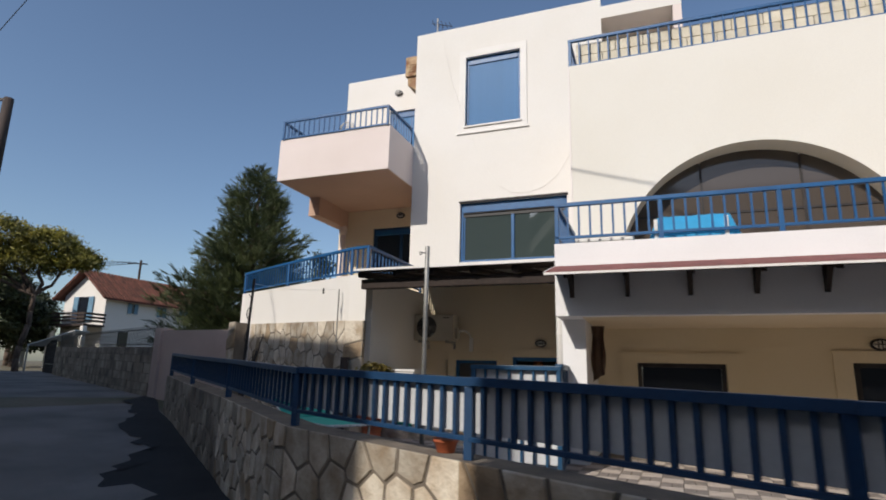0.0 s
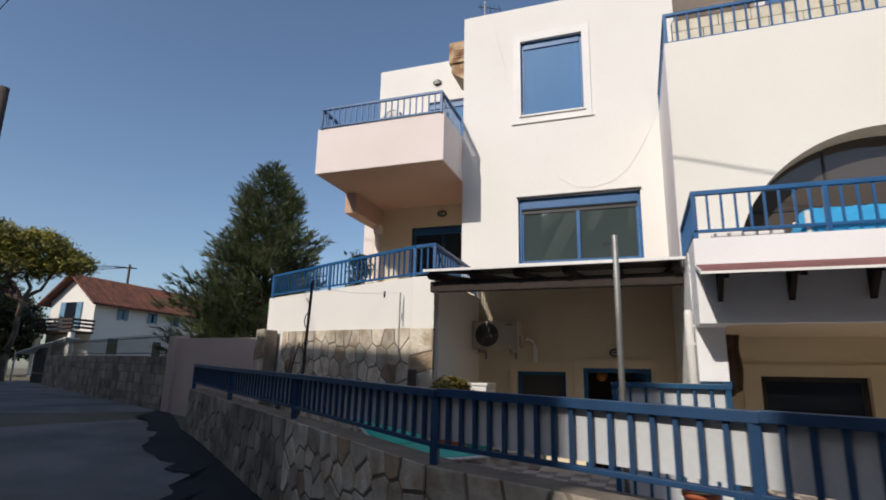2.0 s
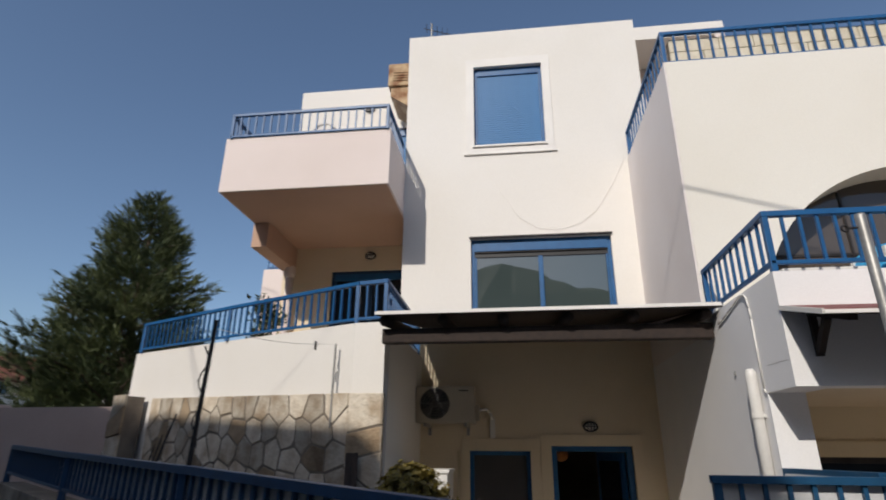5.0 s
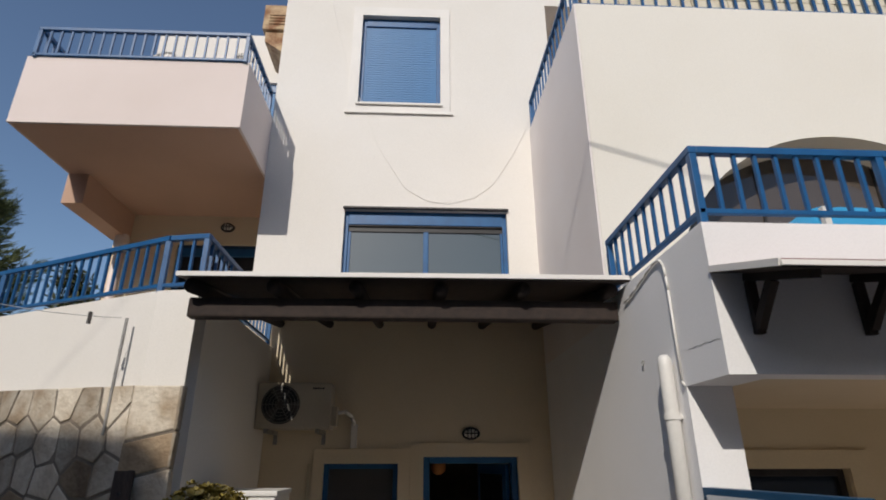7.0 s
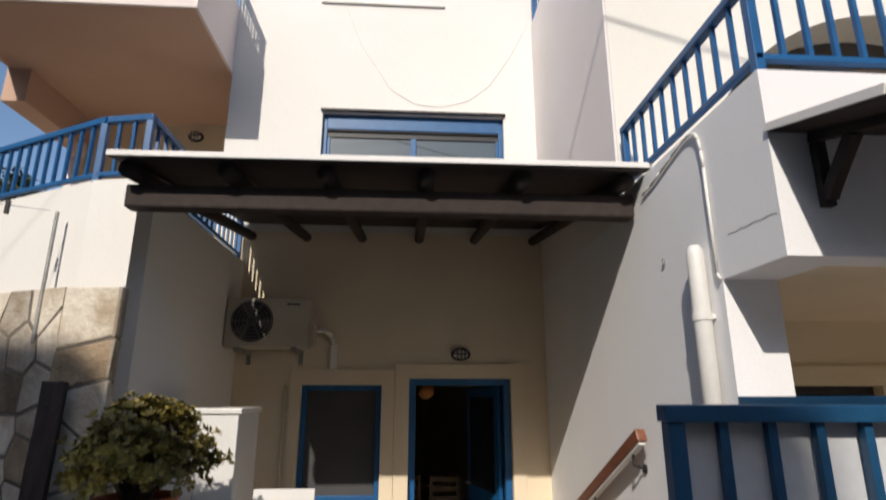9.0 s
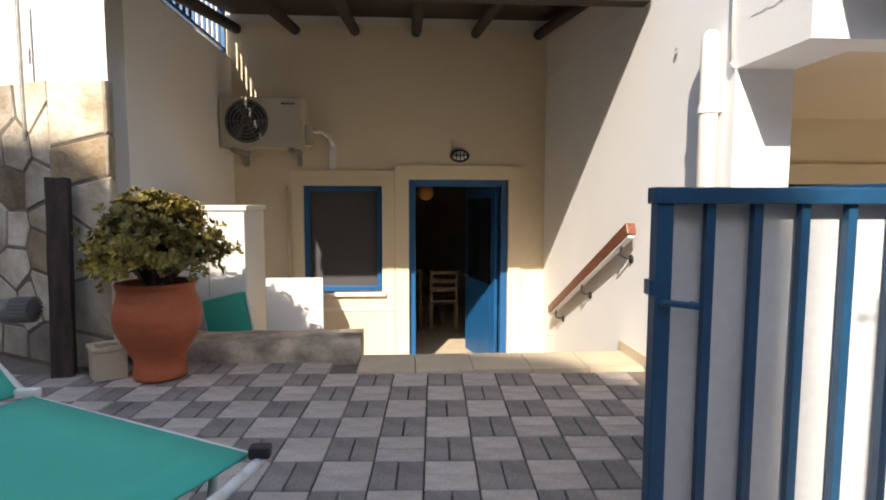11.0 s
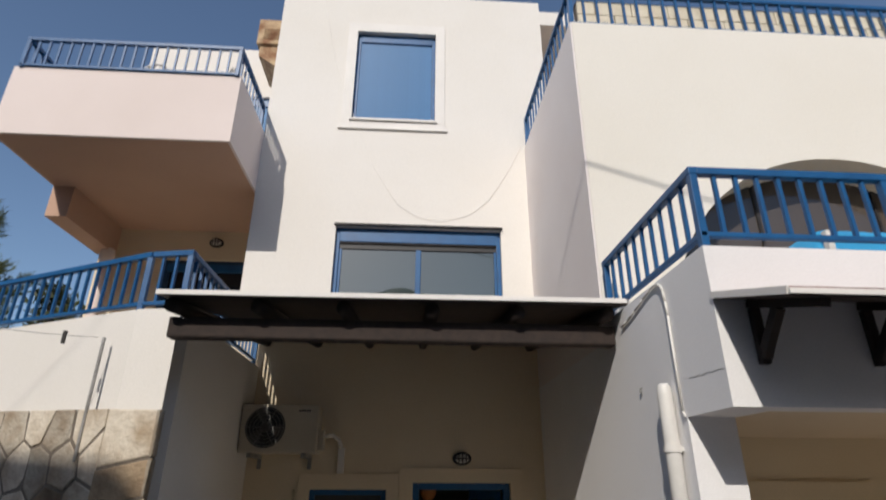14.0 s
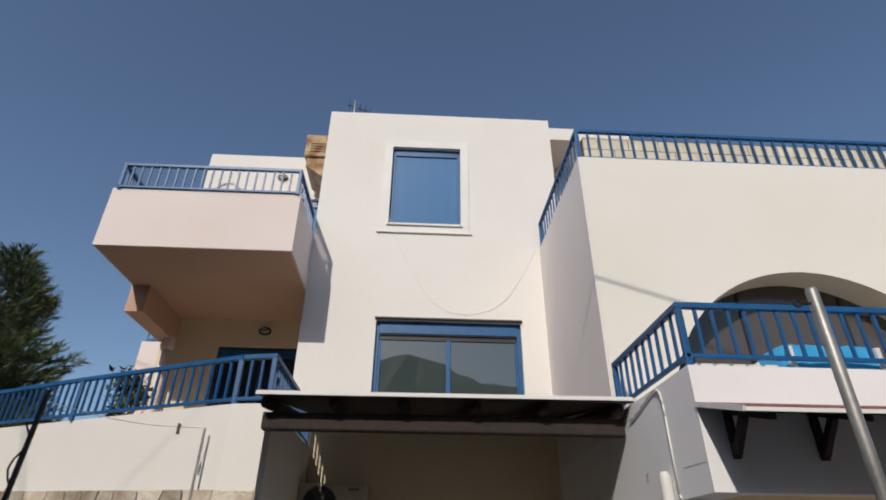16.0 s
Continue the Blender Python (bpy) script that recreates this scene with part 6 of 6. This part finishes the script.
def build_conifer(x, y, z0, height, radius, seed, label, limbs=300):
    """A broad dark conifer: tiers of limbs with feathery, upturned sprays."""
    rng = random.Random(seed)
    ob = thing("conifer_tree", (x, y, z0), label, "tree")
    bm = bmesh.new()
    limb(bm, (x, y, z0), (x + 0.1, y, z0 + height * 0.97), 0.22, 0.02, rng, 0.03, 8)
    part("trunk", bm, BARK, ob, smooth=True)
    wood, verts, faces = bmesh.new(), [], []
    heads = [(0, 0, 1.0, 1.0, 0.66), (0.15, 0.05, 0.9, 0.3, 0.1), (-0.16, -0.08, 0.89, 0.3, 0.1), (-0.38, -0.1, 0.66, 0.4, 0.14)]
    for hx, hy, tall, wide, share in heads:
        bx, by = x + hx * radius, y + hy * radius
        count = int(limbs * share)
        for k in range(count):
            u = (k + rng.random()) / count
            if tall < 1:
                u = 0.35 + 0.65 * u
            h = z0 + height * tall * (0.06 + 0.93 * u)
            prof = (1 - u) ** 0.8 * (0.82 + 0.18 * math.sin(u * 23 + 1.0 + hx * 9)) + 0.03
            l = radius * wide * prof * rng.choice((0.65, 0.75, 0.85, 0.92, 0.97, 1.02, 1.07, 1.13))
            a = k * 2.4 + rng.uniform(-0.5, 0.5)
            d = Vector((math.cos(a), math.sin(a), 0))
            p = Vector((bx, by, h))
            q = p + d * l + Vector((0, 0, l * rng.uniform(0.05, 0.42)))
            over = (q.x + 12.1) * 0.466 + (q.y - 10.9) * 0.885
            if over < 0.35 and q.z < 2.6 and radius > 2:
                continue
            if k % 3 == 0:
                limb(wood, p, q, 0.035 * (1.2 - u), 0.008, rng, 0.03, 3)
            steps = max(5, int(l * 14))
            for s in range(steps):
                t = 0.25 + 0.75 * (s + rng.random()) / steps
                width = 0.22 * (1 - t) + 0.02
                c = p.lerp(q, t) + Vector((rng.gauss(0, width), rng.gauss(0, width), rng.gauss(0, 0.07)))
                plume = d * rng.uniform(0.6, 1.1) + Vector((rng.gauss(0, 0.35), rng.gauss(0, 0.35), rng.uniform(0.25, 0.95)))
                for _ in range(20):
                    sd = (plume + Vector((rng.gauss(0, 0.22), rng.gauss(0, 0.22), rng.gauss(0, 0.2)))).normalized()
                    c = c + sd * 0.012 + Vector((rng.gauss(0, 0.012), rng.gauss(0, 0.012), rng.gauss(0, 0.008)))
                    ln = rng.uniform(0.1, 0.26)
                    sv = sd.cross(Vector((rng.gauss(0, 1), rng.gauss(0, 1), rng.gauss(0, 1)))).normalized() * rng.uniform(0.004, 0.011)
                    n = len(verts)
                    verts += [c, c + sd * ln * 0.5 + sv, c + sd * ln, c + sd * ln * 0.5 - sv]
                    faces.append((n, n + 1, n + 2, n + 3))
    tagged(part("branchwork", wood, BARK, ob), kind="stuff")
    me = bpy.data.meshes.new("crown")
    me.from_pydata(verts, [], faces)
    me.materials.append(CONIFER)
    join_to(new("crown", me), ob, "dark green needle sprays")


build_conifer(-12.6, 14.8, -0.1, 7.75, 3.35, 7, "broad dark green conifer behind the boundary wall", 620)
build_conifer(-17.5, 22.5, 0.2, 5.2, 1.3, 9, "slim dark conifer beyond the house", 90)


def build_crown_tree(name, x, y, z0, trunk_h, crowns, mat, seed, label, leaf=0.22, count=90, lean=(0, 0), thin=0.4, girth=0.26):
    """A trunk that forks into limbs, each carrying an uneven clump of leaves."""
    rng = random.Random(seed)
    ob = thing(name, (x, y, z0), label, "tree")
    bm = bmesh.new()
    top = Vector((x + lean[0], y + lean[1], z0 + trunk_h))
    limb(bm, (x, y, z0 - 0.6), top, girth, girth * 0.65, rng, 0.08, 5)
    part("trunk", bm, BARK, ob, smooth=True)
    wood, leaves = bmesh.new(), bmesh.new()
    for cx, cy, cz, r, h in crowns:
        c = Vector((x + cx, y + cy, z0 + cz))
        limb(wood, top, c, 0.11, 0.03, rng, 0.15, 5)
        for k in range(count):
            a, u = rng.uniform(0, math.tau), rng.uniform(-0.5, 1)
            rr = math.sqrt(max(0.03, 1 - u * u)) * rng.uniform(0.55, 1.08)
            m = c + Vector((r * rr * math.cos(a), r * rr * math.sin(a), h * u * rng.uniform(0.7, 1.1)))
            leaf_cloud(leaves, [m + Vector((rng.gauss(0, 0.22), rng.gauss(0, 0.22), rng.gauss(0, 0.13))) for _ in range(14)], leaf, rng, 0.7, thin)
    tagged(part("branchwork", wood, BARK, ob), kind="stuff")
    part("crown", leaves, mat, ob)


build_crown_tree("pine_tree", -31.5, 19.8, 0.8, 3.7, [(-3.8, -2.05, 6.25, 1.75, 1.0), (-1.65, -1.0, 6.8, 1.8, 1.0), (0.0, 0.5, 6.5, 1.55, 0.9), (1.15, 1.55, 5.75, 1.05, 0.65), (-1.0, 0.0, 5.45, 1.95, 0.9), (-3.1, -1.8, 5.1, 1.9, 1.0)],
                 PINE, 5, "umbrella-shaped pine with yellowish crown beside the house", 0.26, 330, (0.1, 0.2), 0.26, 0.17)
for k, (x, y, s) in enumerate(((-44.5, 25.6, 1.25), (-49, 30, 1.4), (-43.2, 26.8, 0.9), (-42.6, 23.6, 1.5))):
    build_crown_tree("broadleaf_tree", x, y, 0.5, 1.6 * s, [(-1.2, 0, 3.2 * s, 1.7, 1.5), (1.0, 0.6, 3.4 * s, 1.6, 1.4), (0, -0.5, 4.6 * s, 1.4, 1.1), (0.2, 0.4, 2.0 * s, 1.9, 1.2)], DARKLEAF, 40 + k, "dark broadleaf tree beyond the street", 0.4, 110)
for k, (x, y, s) in enumerate(((-34, 42, 1.3), (-30, 46, 1.3), (-26, 44, 1.1), (-37, 46, 1.4), (-22, 40, 1.0))):
    build_crown_tree("olive_tree", x, y, 0.5, 1.8 * s, [(-1.0, 0, 4.2 * s, 1.6, 1.2), (1.1, 0.4, 4.4 * s, 1.7, 1.2), (0, 0.3, 5.2 * s, 1.5, 1.0)], OLIVE, 60 + k, "pale green olive tree beyond the houses", 0.42, 90)


def build_poles():
    ob = thing("utility_pole", (-19.3, 10.4, 0), "dark wooden utility pole beside the street", "pole")
    bm = bmesh.new()
    limb(bm, (-19.28, 10.42, -0.2), (-19.28, 10.37, 9.35), 0.2, 0.15, random.Random(2), 0.0, 3)
    part("shaft", bm, POSTWOOD, ob, smooth=True)
    bm = bmesh.new()
    add_bar(bm, (-19.9, 10.1, 9.3), (-19.2, 10.4, 9.3), 0.08, 0.08)
    part("crossarm", bm, DARKMETAL, ob)
    for pts in ([(7.0, 0.2, 6.42), (2.1, 1.8, 6.86), (-2.8, 3.4, 7.36), (-7.4, 0.2, 8.4), (-12.0, -3.0, 9.6)],
                [(-40, 17.2, 14.0), (-27, 12.6, 12.9), (-15.5, 8.75, 11.9), (-12.07, 7.65, 11.5), (-11.5, 2.3, 11.0), (-11.0, -3.2, 10.6)]):
        ob = thing("overhead_wire", pts[0], "thin dark overhead wire across the street", "wire", "wires over the street")
        bm = bmesh.new()
        run = []
        for p, q in zip(pts, pts[1:]):
            run += [Vector(p).lerp(Vector(q), k / 5) for k in range(5)]
        run.append(Vector(pts[-1]))
        polyline_tube(bm, run[:11], 0.014, 6)
        part("strand", bm, BLACK, ob)
        bm = bmesh.new()
        polyline_tube(bm, run[10:], 0.014 if pts[0][0] < 0 else 0.004, 6)
        part("strand", bm, BLACK, ob)
    ob = thing("street_pole", (-46, 38.4, 2), "far pole with a crossarm and wires", "pole")
    bm = bmesh.new()
    add_tube(bm, (-45.9, 38.45, 0), (-45.9, 38.45, 10.7), 0.13, 0.1)
    part("shaft", bm, POSTWOOD, ob)
    bm = bmesh.new()
    add_bar(bm, (-46.6, 37.6, 10.3), (-45.5, 38.9, 10.4), 0.1, 0.1)
    part("crossarm", bm, DARKMETAL, ob)
    for k in range(3):
        bm = bmesh.new()
        a, b = Vector((-46.5 + 0.4 * k, 37.8 + 0.4 * k, 10.45)), Vector((-62, 30 + k, 12.0 - k * 0.5))
        polyline_tube(bm, [a.lerp(b, j / 8) - Vector((0, 0, 0.7 * math.sin(math.pi * j / 8))) for j in range(9)], 0.03, 5)
        part("wire", bm, BLACK, ob)


build_poles()


def build_hill():
    """The far hillside to the south that the window mirrors."""
    bm = bmesh.new()
    rng = random.Random(14)
    ridge = []
    for k in range(121):
        x = -600 + 10 * k
        z = 127 + 14 * math.exp(-((x - 2) / 42) ** 2) + 4 * math.exp(-((x + 14) / 8) ** 2) + 9 * math.sin(x * 0.021 + 2.4) + rng.uniform(-3.5, 3.5)
        ridge.append((x, -420, z))
    top = [bm.verts.new(v) for v in ridge]
    low = [bm.verts.new((x, y + 260, -3)) for x, y, z in ridge]
    mid = [bm.verts.new((x, y + 130, z * rng.uniform(0.42, 0.58))) for x, y, z in ridge]
    back = [bm.verts.new((x, y - 200, -3)) for x, y, z in ridge]
    for p, q in ((low, mid), (mid, top), (top, back)):
        for k in range(120):
            bm.faces.new((p[k], p[k + 1], q[k + 1], q[k]))
    bmesh.ops.recalc_face_normals(bm, faces=bm.faces)
    structure("backdrop", bm, HILLSIDE, "far green hillside across the street", "hill")


build_hill()


# ---- pieces: stones and pavers ----
def face_terrace_stones():
    base = bpy.data.objects["wall_terrace"]
    b, c = (-4.62, 7.77), (-8.3, 9.95)
    bm = bmesh.new()
    add_prism(bm, [(LEFT + 0.02, 7.69), (-4.62, 7.77), (-8.3, 9.95), (-8.25, 10.04), (-4.62, 7.845), (LEFT + 0.02, 7.755)], -0.3, [1.72, 1.73, 1.88, 1.88, 1.73, 1.72])
    backing = structure("stone_base", bm, MORTAR, "base of irregular pale stones on the terrace wall", "wall")
    stone_faces(backing, c, b, (0.0, 0.0), (1.9, 1.745), 0.30, STONE, 0.009, 3, 0.026)
    stone_faces(backing, b, (LEFT + 0.03, 7.69), (0.0, 0.0), (1.745, 1.735), 0.33, STONE, 0.009, 4, 0.022)
    stone_faces(backing, (LEFT + 0.02, 7.675), (LEFT + 0.02, 7.757), (0.0, 0.0), (1.735, 1.735), 0.3, STONE, 0.01, 5)


face_terrace_stones()


def face_garden_wall():
    for i in range(len(FENCE) - 1):
        a, b = Vector((*FENCE[i], 0)), Vector((*FENCE[i + 1], 0))
        d = (b - a).normalized()
        out = Vector((d.y, -d.x, 0)) * 0.075
        p, q = a + out, b + out
        stone_faces(garden_wall, (p.x, p.y), (q.x, q.y), (ground_z(p.x, p.y) - 0.05, ground_z(q.x, q.y) - 0.05), (FENCE_FOOT[i], FENCE_FOOT[i + 1]), 0.25, GREYSTONE if i < 2 else STONE, 0.016, 70 + i, 0.03)


face_garden_wall()


def lay_pavers():
    floor = bpy.data.objects["floor"]
    tx, ty = 0.202, 0.2267
    ox, oy = -2.34, 7.50
    turn = radians(-2.6)
    co, si = math.cos(turn), math.sin(turn)

    def paver(w, h, name, mat):
        bm = bmesh.new()
        add_box(bm, -w / 2 + 0.003, w / 2 - 0.003, -h / 2 + 0.003, h / 2 - 0.003, -0.03, -0.004)
        top = [e for e in bm.edges if all(v.co.z > -0.01 for v in e.verts)]
        bmesh.ops.bevel(bm, geom=top, offset=0.004, segments=1, affect="EDGES")
        return mesh_of(bm, name, mat)

    light, dark = paver(tx, ty / 2, "paver", PAVE_LIGHT), paver(tx / 2, ty, "paver", PAVE_DARK)
    rng = random.Random(6)
    rest = {True: bmesh.new(), False: bmesh.new()}

    def inside(x, y):
        if y > (7.74 if x > LEFT else 7.66) or (y > 7.49 and x > -2.85) or x < -5.2 or x > 7.8:
            return False
        for (ax, ay), (bx, by) in zip(FENCE, FENCE[1:]):
            if ax <= x <= bx and y < ay + (by - ay) * (x - ax) / (bx - ax) + 0.2:
                return False
        if x < -4.3 and y > 7.66 + (-4.3 - x) * 0.55:
            return False
        return not (x > RIGHT + 0.27 and y > 8.0) and not (x > RIGHT - 0.06 and y > 6.7 and x < RIGHT + 0.3)

    for i in range(-14, 50):
        for j in range(-26, 4):
            u, v = (i + 0.5) * tx, (j + 0.5) * ty
            x, y = ox + u * co - v * si, oy + u * si + v * co
            if not inside(x, y):
                continue
            is_light = (i + j) % 2 == 0
            for k in (-1, 1):
                du, dv = (0, k * ty / 4) if is_light else (k * tx / 4, 0)
                px, py = x + du * co - dv * si, y + du * si + dv * co
                near = y > 5.9 and x < -1.1 and x > -4.6
                if near:
                    o = new("paver", light if is_light else dark)
                    o.parent = floor
                    o.location = (px, py, rng.uniform(-0.0015, 0.0015))
                    o.rotation_euler = (rng.gauss(0, 0.002), rng.gauss(0, 0.002), turn + rng.gauss(0, 0.004))
                else:
                    w, h = (tx, ty / 2) if is_light else (tx / 2, ty)
                    add_box(rest[is_light], -w / 2 + 0.003, w / 2 - 0.003, -h / 2 + 0.003, h / 2 - 0.003, -0.03, -0.004, Matrix.Translation((px, py, 0)) @ Matrix.Rotation(turn, 4, "Z"))
    for is_light, mat in ((True, PAVE_LIGHT), (False, PAVE_DARK)):
        tagged(part("pavers", rest[is_light], mat, floor), kind="stuff")


lay_pavers()
